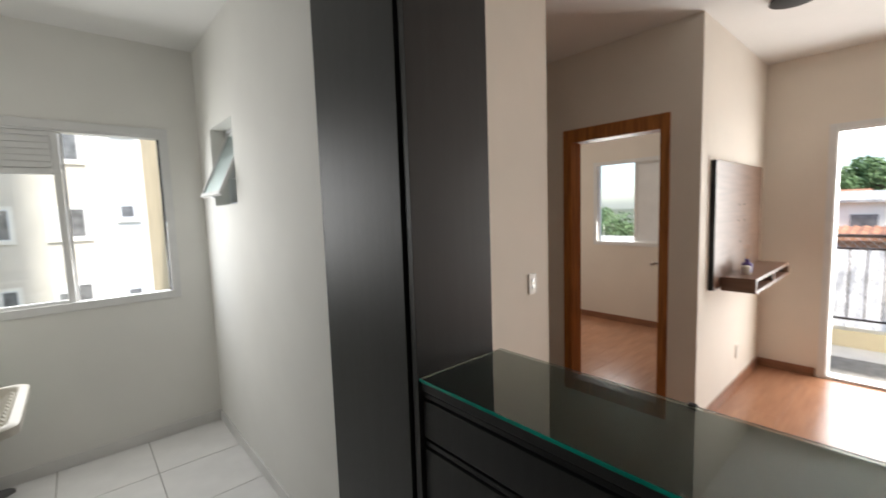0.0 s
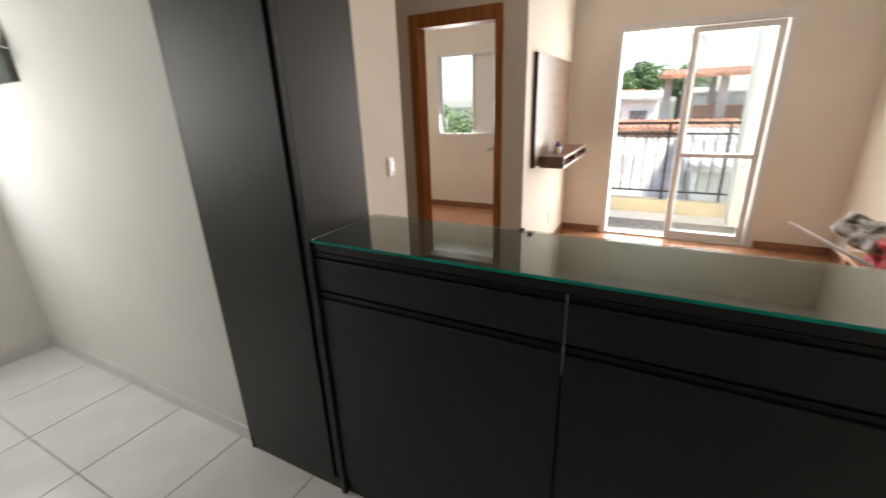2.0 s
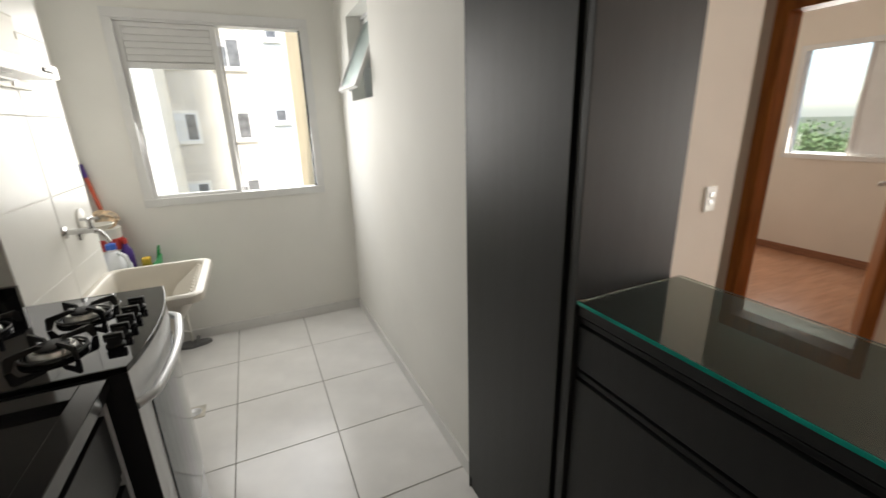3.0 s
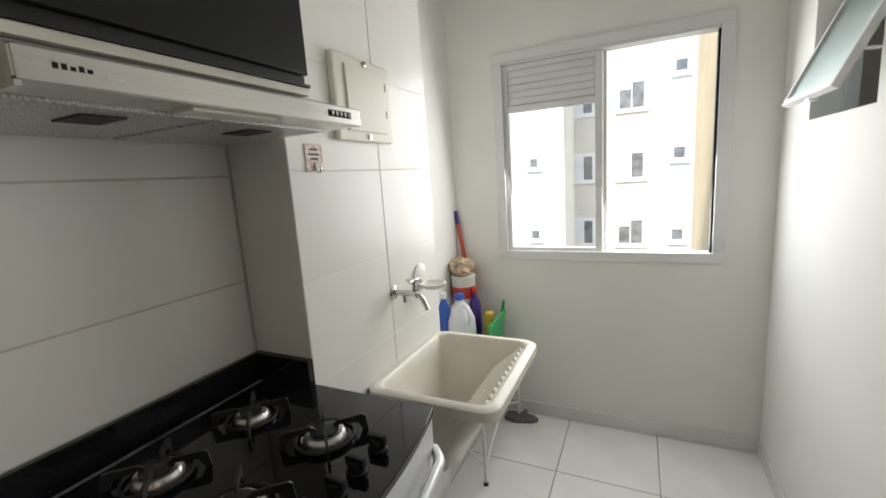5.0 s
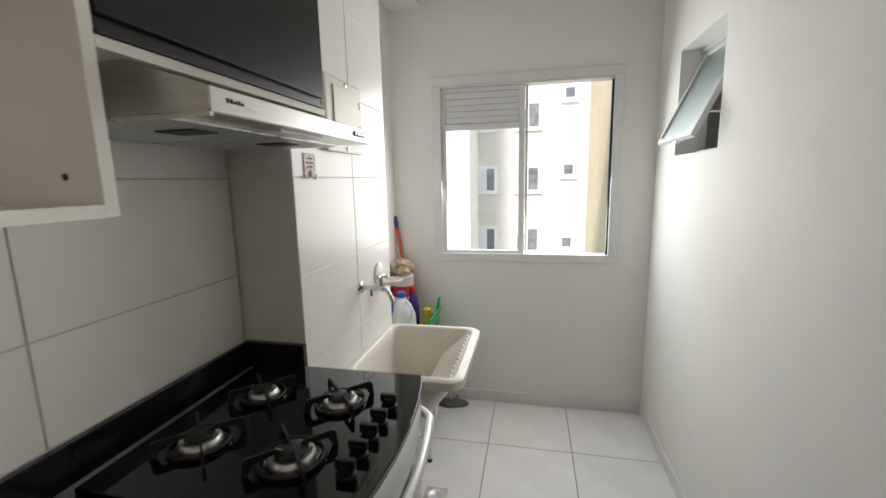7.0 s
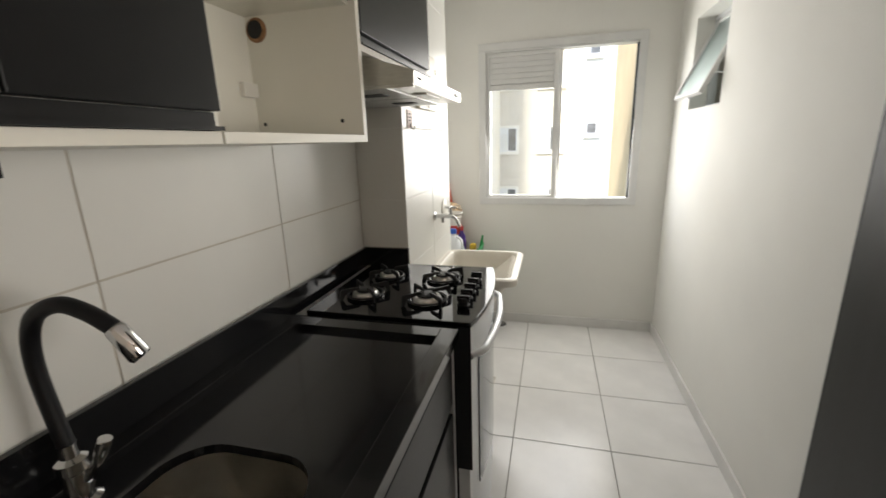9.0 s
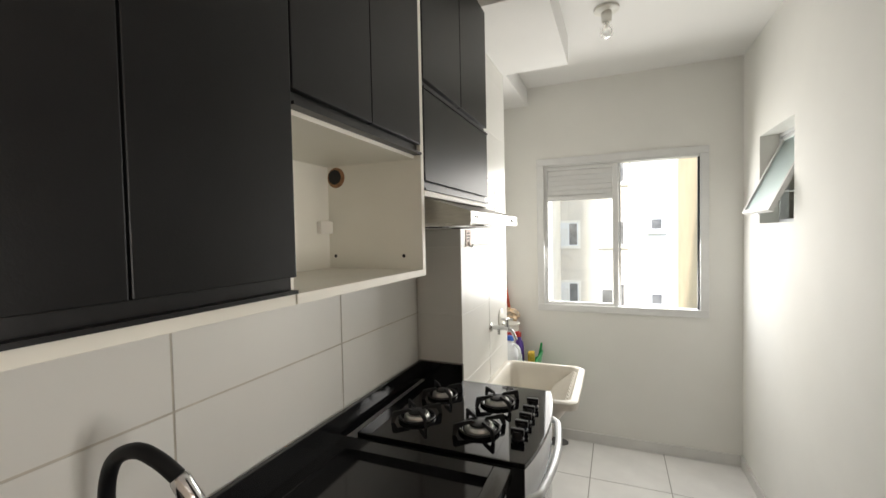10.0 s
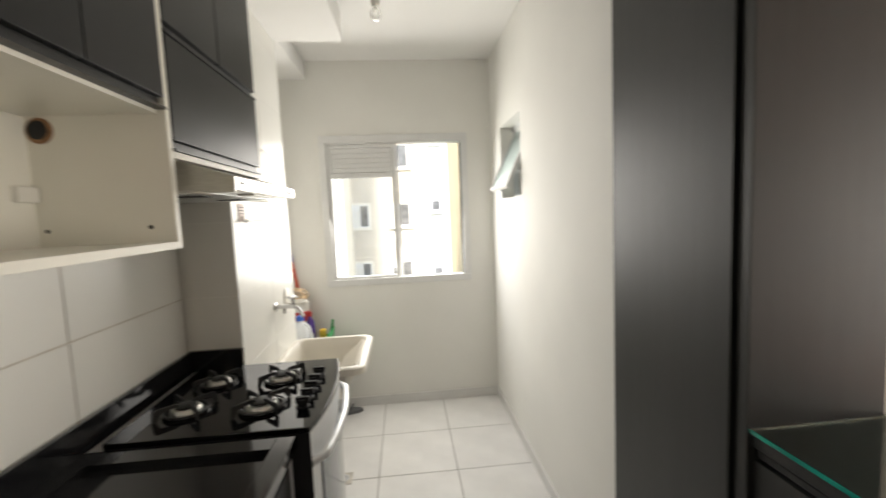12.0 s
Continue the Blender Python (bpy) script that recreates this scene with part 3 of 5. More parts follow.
def plate_with_hole(x0, x1, y0, y1, hole, z0, z1):
    """A flat slab pierced by one rounded opening."""
    bm = bmesh.new()
    k = len(hole) // 4
    corners = [(x1, y1), (x0, y1), (x0, y0), (x1, y0)]
    for z in (z0, z1):
        inner = [bm.verts.new((*p, z)) for p in hole]
        c = [bm.verts.new((*p, z)) for p in corners]
        for q in range(4):
            seg = inner[q * k:(q + 1) * k]
            for a, b in zip(seg, seg[1:]):
                bm.faces.new((c[q], b, a))
            bm.faces.new((c[q], c[(q + 1) % 4], inner[((q + 1) * k) % len(inner)], seg[-1]))
    n = len(hole)
    bm.verts.ensure_lookup_table()
    lo, hi = bm.verts[:n], bm.verts[n + 4:2 * n + 4]
    for i in range(n):
        bm.faces.new((lo[i], lo[(i + 1) % n], hi[(i + 1) % n], hi[i]))
    bmesh.ops.recalc_face_normals(bm, faces=bm.faces)
    return bm


part("wet_area", plate_with_hole(-0.79, -0.335, CY0, 1.185, rounded(SX0, SX1, SY0, SY1, 0.09), 0.895, 0.914), GRANITE, ct)
part("backsplash", boxes((XK + 0.010, -0.832, CY0, YJ0 - 0.022, 0.930, 1.014)), GRANITE, ct, bevel=0.0015)
part("backsplash", boxes((XK + 0.010, XJ + 0.004, YJ0 - 0.022, YJ0 - 0.002, 0.930, 1.014)), GRANITE, ct, bevel=0.0015)

basin = thing("kitchen_sink", (-0.55, 0.44, 0.74), "undermounted stainless steel sink bowl", "sink")
bm = bmesh.new()
loops = []
for inset, z, r in ((-0.012, 0.894, 0.095), (0.0, 0.894, 0.09), (0.004, 0.80, 0.09), (0.02, 0.757, 0.085), (0.06, 0.745, 0.07)):
    loops.append([bm.verts.new((*p, z)) for p in rounded(SX0 + inset, SX1 - inset, SY0 + inset, SY1 - inset, r)])
for a_, b_ in zip(loops, loops[1:]):
    for i in range(len(a_)):
        bm.faces.new((a_[i], a_[(i + 1) % len(a_)], b_[(i + 1) % len(a_)], b_[i]))
bm.faces.new(loops[-1])
bmesh.ops.solidify(bm, geom=list(bm.faces), thickness=0.0015)
part("bowl", bm, SINK_STEEL, basin, smooth=True)
part("strainer", lathe(bmesh.new(), (-0.55, 0.44, 0.7465), [(0.045, 0), (0.045, 0.003), (0.03, 0.004), (0.028, 0.001)], 24), CHROME, basin, smooth=True)

fc = thing("kitchen_faucet", (-0.755, 0.53, 0.914), "sink mixer with black flexible hose and chrome spout", "faucet")
part("base", lathe(bmesh.new(), (-0.755, 0.53, 0.914), [(0.028, 0), (0.028, 0.006), (0.020, 0.012), (0.018, 0.06), (0.022, 0.064), (0.022, 0.082), (0.013, 0.088), (0.012, 0.11)], 24), CHROME, fc, smooth=True)
hose = [(-0.755, 0.53, 1.02), (-0.765, 0.53, 1.08), (-0.772, 0.53, 1.15), (-0.764, 0.53, 1.205), (-0.738, 0.53, 1.243), (-0.695, 0.535, 1.259), (-0.658, 0.543, 1.246), (-0.630, 0.552, 1.222)]


def smooth_path(pts, n=5):
    pts = [Vector(p) for p in pts]
    out = []
    for i in range(len(pts) - 1):
        p0, p1, p2, p3 = pts[max(i - 1, 0)], pts[i], pts[i + 1], pts[min(i + 2, len(pts) - 1)]
        for k in range(n):
            t = k / n
            out.append(0.5 * (2 * p1 + (p2 - p0) * t + (2 * p0 - 5 * p1 + 4 * p2 - p3) * t * t + (3 * p1 - p0 - 3 * p2 + p3) * t ** 3))
    return out + [pts[-1]]


part("hose", tube(bmesh.new(), smooth_path(hose), 0.012, 16), RUBBER, fc, "black flexible rubber hose", smooth=True)
part("spout", tube(bmesh.new(), [(-0.630, 0.552, 1.222), (-0.627, 0.553, 1.218), (-0.603, 0.560, 1.178), (-0.601, 0.561, 1.175)], [0.013, 0.0145, 0.0155, 0.013], 20), CHROME, fc, smooth=True)
part("lever", tube(bmesh.new(), [(-0.742, 0.536, 0.958), (-0.722, 0.546, 0.985), (-0.708, 0.552, 1.018), (-0.706, 0.553, 1.024)], [0.010, 0.009, 0.012, 0.010], 14), CHROME, fc, smooth=True)

# base cabinets
for k, (ya, yb) in enumerate(((-1.18, -0.58), (-0.578, 0.02), (0.022, 0.62), (0.622, 1.222))):
    bc = thing("base_cabinet", (-0.58, (ya + yb) / 2, 0), "black-fronted base cabinet under the granite worktop", "cabinet", "base cabinets")
    part("carcass", boxes((XK + 0.012, -0.322, ya, yb, 0.10, 0.70)), SHADOW_GAP, bc)
    part("plinth", boxes((XK + 0.05, -0.36, ya, yb, 0, 0.10)), BLACK, bc)
    part("rail", boxes((-0.345, -0.325, ya, yb, 0.70, 0.894)), SHADOW_GAP, bc)
    part("drawer", boxes((-0.321, -0.302, ya + 0.0015, yb - 0.0015, 0.69, 0.852)), BLACK, bc, bevel=0.002)
    part("door", boxes((-0.321, -0.302, ya + 0.0015, yb - 0.0015, 0.105, 0.655)), BLACK, bc, bevel=0.002)
    for z in (0.868, 0.668):
        part("handle_profile", boxes((-0.330, -0.308, ya, yb, z, z + 0.010)), BLACK_EDGE, bc, "black aluminium finger-pull")
part("end_panel", boxes((XK + 0.012, -0.300, 1.223, 1.241, 0, 0.894)), SILVER, bc, "grey end panel beside the cooker")

# ---- cooker ----
SY, EY = 1.262, 1.832
st = thing("gas_cooker", (-0.52, 1.55, 0), "four-burner gas cooker with black glass hob and silver oven", "cooker")
part("body", boxes((-0.80, -0.295, SY + 0.004, EY - 0.004, 0.05, 0.905)), RUBBER, st, "black enamelled cooker sides", bevel=0.004)


def bowed(n=14, inset=0.0):
    """The hob's outline: straight back, front bowed outwards."""
    pts = [(-0.80, EY - inset), (-0.80, SY + inset)]
    for k in range(n + 1):
        s = k / n
        pts.append((-0.250 - inset + 0.034 * math.sin(math.pi * s) ** 0.8 - 0.012 * s, SY + inset + (EY - SY - 2 * inset) * s))
    return pts


part("hob", prism(bowed(), "z", 0.926, 0.942), STOVE_GLASS, st, "glossy black glass hob", bevel=0.002)
front = [(x, y) for x, y in bowed(14, 0.004)[2:]]
part("control_panel", prism(front + [(-0.31, EY - 0.004), (-0.31, SY + 0.004)], "z", 0.845, 0.9255), SILVER, st, "silver painted front panel", bevel=0.002)
door = part("oven_door", prism([(x - 0.006, y) for x, y in front] + [(-0.30, EY - 0.004), (-0.30, SY + 0.004)], "z", 0.23, 0.838), SILVER, st, "silver oven door", bevel=0.002)
inner = [(x - 0.002, y) for x, y in front if SY + 0.06 < y < EY - 0.06]
part("oven_window", prism(inner + [(x - 0.012, y) for x, y in inner[::-1]], "z", 0.30, 0.80), OVEN_GLASS, door, "mirrored oven glass")
part("drawer", prism([(x - 0.008, y) for x, y in front] + [(-0.30, EY - 0.004), (-0.30, SY + 0.004)], "z", 0.06, 0.222), SILVER, st, bevel=0.002)
hpts = [(x + 0.024 if 0 < i < len(front) - 1 else x, y) for i, (x, y) in enumerate(front)]
part("oven_handle", tube(bmesh.new(), smooth_path([(x, y, 0.835 if 0 < i < len(front) - 1 else 0.832) for i, (x, y) in enumerate(hpts)], 3), 0.0125, 14), SILVER, door, "bowed silver oven handle", smooth=True)
for yy in (SY - 0.001,):
    part("side_panel", boxes((-0.80, -0.252, yy, yy + 0.006, 0.42, 0.925)), RUBBER, st, "black enamelled side panel")
for fx in (-0.77, -0.33):
    for fy in (SY + 0.04, EY - 0.04):
        part("foot", lathe(bmesh.new(), (fx, fy, 0), [(0.016, 0), (0.018, 0.01), (0.012, 0.05)], 12), RUBBER, st)
for bx_, by_, br in ((-0.655, 1.640, 0.036), (-0.430, 1.640, 0.042), (-0.662, 1.425, 0.042), (-0.430, 1.415, 0.046)):
    burner = part("burner", lathe(bmesh.new(), (bx_, by_, 0.9425), [(br + 0.004, 0), (br + 0.004, 0.008), (br, 0.016), (br - 0.003, 0.019), (br - 0.014, 0.019)], 28), BURNER, st, "bright alloy burner ring", smooth=True)
    part("spill_ring", lathe(bmesh.new(), (bx_, by_, 0.9425), [(br + 0.024, 0), (br + 0.024, 0.003), (br + 0.010, 0.005), (br + 0.006, 0.002)], 28), STOVE_GLASS, burner, "black enamelled spill ring", smooth=True)
    part("burner_cap", lathe(bmesh.new(), (bx_, by_, 0.9617), [(br - 0.012, 0), (br - 0.011, 0.005), (br - 0.017, 0.008)], 28), IRON, burner, "black enamelled cap", smooth=True)
    pan = bmesh.new()
    R = br + 0.032
    tube(pan, [(bx_ + (R - 0.012) * math.cos(2 * math.pi * k / 28), by_ + (R - 0.012) * math.sin(2 * math.pi * k / 28), 0.951) for k in range(29)], 0.0035, 6, False)
    for k in range(4):
        c_, s_ = math.cos(radians(45 + 90 * k)), math.sin(radians(45 + 90 * k))
        q = Vector((-s_, c_, 0)) * 0.0028
        prof = [(0.018, 0.972), (0.030, 0.980), (R + 0.010, 0.980), (R + 0.016, 0.975), (R + 0.020, 0.9435), (R + 0.008, 0.9435), (R - 0.002, 0.964), (0.026, 0.970)]
        lo = [pan.verts.new(Vector((bx_ + c_ * r, by_ + s_ * r, z)) - q) for r, z in prof]
        hi = [pan.verts.new(Vector((bx_ + c_ * r, by_ + s_ * r, z)) + q) for r, z in prof]
        pan.faces.new(lo[::-1]), pan.faces.new(hi)
        for i in range(len(prof)):
            j = (i + 1) % len(prof)
            pan.faces.new((lo[i], lo[j], hi[j], hi[i]))
    part("pan_support", pan, IRON, burner, "black iron trivet")
for ky in (1.395, 1.457, 1.517, 1.578, 1.650):
    knob = part("knob", lathe(bmesh.new(), (-0.300, ky, 0.9425), [(0.021, 0), (0.021, 0.004), (0.017, 0.006), (0.017, 0.022), (0.015, 0.026)], 20), RUBBER, st, "black control knob", smooth=True)
    part("grip", boxes((-0.321, -0.279, ky - 0.007, ky + 0.007, 0.955, 0.976)), RUBBER, knob, bevel=0.003)

# ---- laundry ----
TANK = material("ivory_tank_plastic", (0.76, 0.72, 0.64), 0.35, vary=0.05, scale=5, bump=0.02)
tk = thing("laundry_tank", (-0.42, 2.33, 0), "white plastic laundry tank with a ribbed washboard on a wire stand", "laundry sink")
bm = bmesh.new()
rim = [(0.0, 0.775, 0.05), (0.0, 0.802, 0.05), (0.006, 0.806, 0.05), (0.022, 0.806, 0.045), (0.028, 0.800, 0.045)]
TX0, TX1, TY0, TY1 = -0.638, -0.185, 2.055, 2.612
loops = []
for inset, z, r in rim:
    loops.append([bm.verts.new((*p, z)) for p in rounded(TX0 + inset, TX1 - inset, TY0 + inset, TY1 - inset, r, 6)])
for ix0, ix1, iy, z, r in ((0.034, 0.036, 0.034, 0.76, 0.05), (0.06, 0.15, 0.06, 0.60, 0.06), (0.09, 0.18, 0.09, 0.52, 0.06)):
    loops.append([bm.verts.new((*p, z)) for p in rounded(TX0 + ix0, TX1 - ix1, TY0 + iy, TY1 - iy, r, 6)])
for a_, b_ in zip(loops, loops[1:]):
    for i in range(len(a_)):
        bm.faces.new((a_[i], a_[(i + 1) % len(a_)], b_[(i + 1) % len(a_)], b_[i]))
bm.faces.new(loops[-1])
bmesh.ops.recalc_face_normals(bm, faces=bm.faces)
bmesh.ops.solidify(bm, geom=list(bm.faces), thickness=-0.006)
part("basin", bm, TANK, tk, smooth=True)
wb = part("washboard", prism([(-0.350, 0.690), (-0.226, 0.795), (-0.222, 0.790), (-0.345, 0.684)], "y", 2.105, 2.565), TANK, tk)
for k in range(11):
    y = 2.13 + k * 0.041
    part("rib", tube(bmesh.new(), [(-0.344, y, 0.698), (-0.230, y, 0.793)], 0.0125, 10), TANK, wb, smooth=True)
for ly in (2.16, 2.50):
    part("bracket", prism([(XJ + 0.0005, 0.46), (XJ + 0.02, 0.46), (-0.40, 0.505), (-0.40, 0.515), (XJ + 0.0005, 0.515)], "y", ly, ly + 0.03), TANK, tk)
part("drain_pipe", tube(bmesh.new(), smooth_path([(-0.47, 2.33, 0.515), (-0.47, 2.33, 0.42), (-0.50, 2.33, 0.36), (-0.56, 2.33, 0.35), (XJ + 0.001, 2.33, 0.35)]), 0.018, 12), TANK, tk, smooth=True)

tp = thing("laundry_tap", (XJ, 2.285, 1.05), "chrome laundry tap with cross handle", "faucet")
part("flange", lathe(bmesh.new(), (XJ + 0.0005, 2.285, 1.08), [(0.026, 0), (0.024, 0.006), (0.012, 0.010)], 20, "x"), CHROME, tp, smooth=True)
part("body", tube(bmesh.new(), [(XJ + 0.008, 2.285, 1.08), (XJ + 0.09, 2.285, 1.08), (XJ + 0.10, 2.285, 1.08)], [0.011, 0.012, 0.016], 14), CHROME, tp, smooth=True)
part("spout", tube(bmesh.new(), smooth_path([(XJ + 0.085, 2.285, 1.078), (XJ + 0.112, 2.285, 1.070), (XJ + 0.128, 2.285, 1.045), (XJ + 0.138, 2.285, 1.022)], 4), 0.0095, 12), CHROME, tp, smooth=True)
part("stem", tube(bmesh.new(), [(XJ + 0.09, 2.285, 1.09), (XJ + 0.09, 2.285, 1.125)], 0.009, 12), CHROME, tp, smooth=True)
part("cross_handle", tube(tube(bmesh.new(), [(XJ + 0.06, 2.285, 1.128), (XJ + 0.12, 2.285, 1.128)], 0.006, 10), [(XJ + 0.09, 2.255, 1.128), (XJ + 0.09, 2.315, 1.128)], 0.006, 10), CHROME, tp, smooth=True)

sd = thing("soap_dish", (XJ, 2.50, 1.03), "white ceramic soap dish on the tiled pier", "soap dish")
part("back_plate", lathe(bmesh.new(), (XJ + 0.0005, 2.49, 1.09), [(0.055, 0), (0.055, 0.006), (0.045, 0.012)], 24, "x"), PLASTIC_W, sd, smooth=True)
part("tray", lathe(bmesh.new(), (XJ + 0.058, 2.495, 1.040), [(0.022, 0), (0.044, 0.007), (0.056, 0.024), (0.051, 0.026), (0.038, 0.013), (0.012, 0.009)], 28), PLASTIC_W, sd, "rounded shell-shaped tray", smooth=True)
part("stub", tube(bmesh.new(), [(XJ + 0.045, 2.285, 1.075), (XJ + 0.045, 2.285, 1.045)], 0.008, 10), CHROME, tp, "short capped side outlet", smooth=True)

eb = thing("junction_box", (XJ, 2.19, 1.62), "ivory plastic junction box cover with round screws", "electrical box")
part("frame", boxes((XJ + 0.0005, XJ + 0.022, 2.035, 2.335, 1.618, 1.872)), PLASTIC_I, eb, bevel=0.008)
part("lid", boxes((XJ + 0.022, XJ + 0.028, 2.085, 2.295, 1.648, 1.842)), PLASTIC_I, eb, bevel=0.002)
for y, z in ((2.19, 1.632), (2.19, 1.858)):
    part("screw", lathe(bmesh.new(), (XJ + 0.0225, y, z), [(0.009, 0), (0.009, 0.004), (0.006, 0.005)], 14, "x"), CHROME, eb, smooth=True)
for z in (1.70, 1.79):
    part("hinge", boxes((XJ + 0.022, XJ + 0.030, 2.296, 2.304, z, z + 0.025)), PLASTIC_I, eb)

PAPER = material("printed_card", (0.70, 0.62, 0.55), 0.6, vary=0.3, scale=70, second=(0.45, 0.30, 0.28))
hk = thing("wall_hook", (XJ, 1.935, 1.52), "small floral printed adhesive wall hook", "hook")
part("card", boxes((XJ + 0.0005, XJ + 0.003, 1.905, 1.972, 1.528, 1.603)), PAPER, hk)
for z, w in ((1.585, 0.034), (1.571, 0.042), (1.559, 0.030)):
    part("lettering", boxes((XJ + 0.003, XJ + 0.0036, 1.938 - w / 2, 1.938 + w / 2, z, z + 0.005)), RUBBER, hk)
part("hook", tube(bmesh.new(), smooth_path([(XJ + 0.004, 1.938, 1.550), (XJ + 0.008, 1.938, 1.530), (XJ + 0.018, 1.938, 1.524), (XJ + 0.024, 1.938, 1.538)]), 0.003, 8), CHROME, hk, smooth=True)

# cleaning things in the recess
GREEN = material("green_plastic", (0.02, 0.36, 0.10), 0.35, vary=0.1)
BLUE = material("blue_plastic", (0.03, 0.10, 0.42), 0.35, vary=0.1)
PURPLE = material("purple_plastic", (0.07, 0.03, 0.22), 0.3, vary=0.1)
RED = material("red_plastic", (0.45, 0.04, 0.03), 0.35, vary=0.1)
LIQUID = material("pale_blue_liquid", (0.25, 0.48, 0.60), 0.25, vary=0.1)
MILKY = material("milky_plastic", (0.72, 0.74, 0.76), 0.35, vary=0.05)
CLOTH = material("patterned_cloth", (0.50, 0.36, 0.22), 0.95, vary=0.5, scale=30, bump=0.5, bump_scale=60, second=(0.18, 0.17, 0.15))
stool = thing("wire_rack", (-0.65, 2.98, 0), "white wire rack in the laundry recess", "rack")
part("shelf", boxes((-0.84, -0.46, 2.69, 3.34, 0.455, 0.475)), PLASTIC_W, stool, bevel=0.004)
for sx in (-0.825, -0.475):
    for sy_ in (2.70, 3.32):
        leg = part("leg", tube(bmesh.new(), [(sx, sy_, 0.012), (sx, sy_, 0.455)], 0.008, 10), PLASTIC_W, stool, smooth=True)
        part("foot", lathe(bmesh.new(), (sx, sy_, 0), [(0.012, 0), (0.013, 0.012), (0.009, 0.016)], 10), RUBBER, leg)
for za, zb in ((0.10, 0.40), (0.40, 0.10)):
    part("brace", tube(bmesh.new(), [(-0.475, 2.70, za), (-0.475, 3.32, zb)], 0.0045, 8), PLASTIC_W, stool)
    part("brace", tube(bmesh.new(), [(-0.825, 2.70, za), (-0.475, 2.70, zb)], 0.0045, 8), PLASTIC_W, stool)
DGREY = material("dark_grey_rubber", (0.14, 0.14, 0.14), 0.7, vary=0.2)
sh_ = thing("slipper", (-0.45, 3.29, 0), "dark grey rubber slipper on the floor", "slipper")
part("sole", prism([(-0.55, 3.26), (-0.48, 3.24), (-0.38, 3.27), (-0.35, 3.30), (-0.38, 3.33), (-0.48, 3.34), (-0.55, 3.33)], "z", 0.0005, 0.025), DGREY, sh_, bevel=0.004)
part("strap", tube(bmesh.new(), smooth_path([(-0.44, 3.25, 0.02), (-0.43, 3.28, 0.055), (-0.43, 3.31, 0.055), (-0.44, 3.335, 0.02)]), 0.012, 8), DGREY, sh_, smooth=True)
bk = thing("bucket", (-0.775, 3.27, 0.475), "white bucket holding crumpled cloths", "bucket")
part("body", lathe(bmesh.new(), (-0.775, 3.27, 0.475), [(0.062, 0), (0.072, 0.42), (0.076, 0.425), (0.070, 0.43)], 24), PLASTIC_W, bk, smooth=True)
part("label", lathe(bmesh.new(), (-0.775, 3.27, 0.77), [(0.0715, 0), (0.073, 0.07)], 24), RED, bk, "red printed label band", smooth=True)
rag = bmesh.new()
bmesh.ops.create_icosphere(rag, subdivisions=4, radius=0.075)
for v in rag.verts:
    q = noise.noise_vector(v.co * 28) * 0.022 + noise.noise_vector(v.co * 60) * 0.008
    v.co = Vector((v.co.x + q.x - 0.770, v.co.y + q.y + 3.26, (v.co.z + q.z) * 0.72 + 0.955))
solid("cleaning_cloth", rag, CLOTH, "crumpled patterned cloths on the bucket", "cloth", smooth=True)
jug = thing("detergent_jug", (-0.735, 3.10, 0.475), "milky plastic jug half full of blue liquid", "jug")
part("body", lathe(bmesh.new(), (-0.725, 3.08, 0.60), [(0.084, 0), (0.086, 0.03), (0.082, 0.10), (0.055, 0.165), (0.024, 0.195), (0.024, 0.21)], 20), MILKY, jug, smooth=True)
part("contents", lathe(bmesh.new(), (-0.725, 3.08, 0.476), [(0.078, 0), (0.084, 0.02), (0.084, 0.123)], 20), LIQUID, jug, "pale blue liquid", smooth=True)
part("cap", lathe(bmesh.new(), (-0.725, 3.08, 0.81), [(0.028, 0), (0.026, 0.03), (0.022, 0.033)], 16), BLUE, jug, "blue screw cap", smooth=True)
part("handle", tube(bmesh.new(), smooth_path([(-0.69, 3.05, 0.79), (-0.655, 3.02, 0.775), (-0.645, 3.02, 0.73), (-0.655, 3.03, 0.69)]), 0.011, 10), MILKY, jug, smooth=True)
bt = thing("purple_bottle", (-0.695, 3.24, 0.475), "dark purple cleaner bottle with red cap", "bottle")
part("body", lathe(bmesh.new(), (-0.695, 3.24, 0.475), [(0.032, 0), (0.034, 0.01), (0.034, 0.24), (0.030, 0.28), (0.014, 0.31), (0.014, 0.325)], 18), PURPLE, bt, smooth=True)
part("cap", lathe(bmesh.new(), (-0.695, 3.24, 0.80), [(0.016, 0), (0.016, 0.03), (0.013, 0.032)], 14), RED, bt, "red cap", smooth=True)
bt2 = thing("blue_bottle", (-0.80, 3.03, 0.475), "blue cleaner bottle with white cap", "bottle")
part("body", lathe(bmesh.new(), (-0.80, 3.03, 0.475), [(0.033, 0), (0.035, 0.01), (0.035, 0.29), (0.016, 0.34), (0.016, 0.35)], 18), BLUE, bt2, smooth=True)
part("cap", lathe(bmesh.new(), (-0.80, 3.03, 0.825), [(0.018, 0), (0.018, 0.03), (0.015, 0.032)], 14), PLASTIC_W, bt2, smooth=True)
gb = thing("green_basket", (-0.60, 3.2, 0.475), "bright green plastic basket", "basket")
part("body", prism([(-0.640, 0.4755), (-0.565, 0.4755), (-0.530, 0.69), (-0.540, 0.69), (-0.572, 0.487), (-0.640, 0.487)], "y", 3.02, 3.32), GREEN, gb, bevel=0.003)
part("side", prism([(-0.640, 0.4755), (-0.566, 0.4755), (-0.536, 0.745), (-0.550, 0.745), (-0.572, 0.64), (-0.640, 0.60)], "y", 3.321, 3.33), GREEN, gb)
part("side", boxes((-0.640, -0.555, 3.01, 3.019, 0.4755, 0.64)), GREEN, gb)
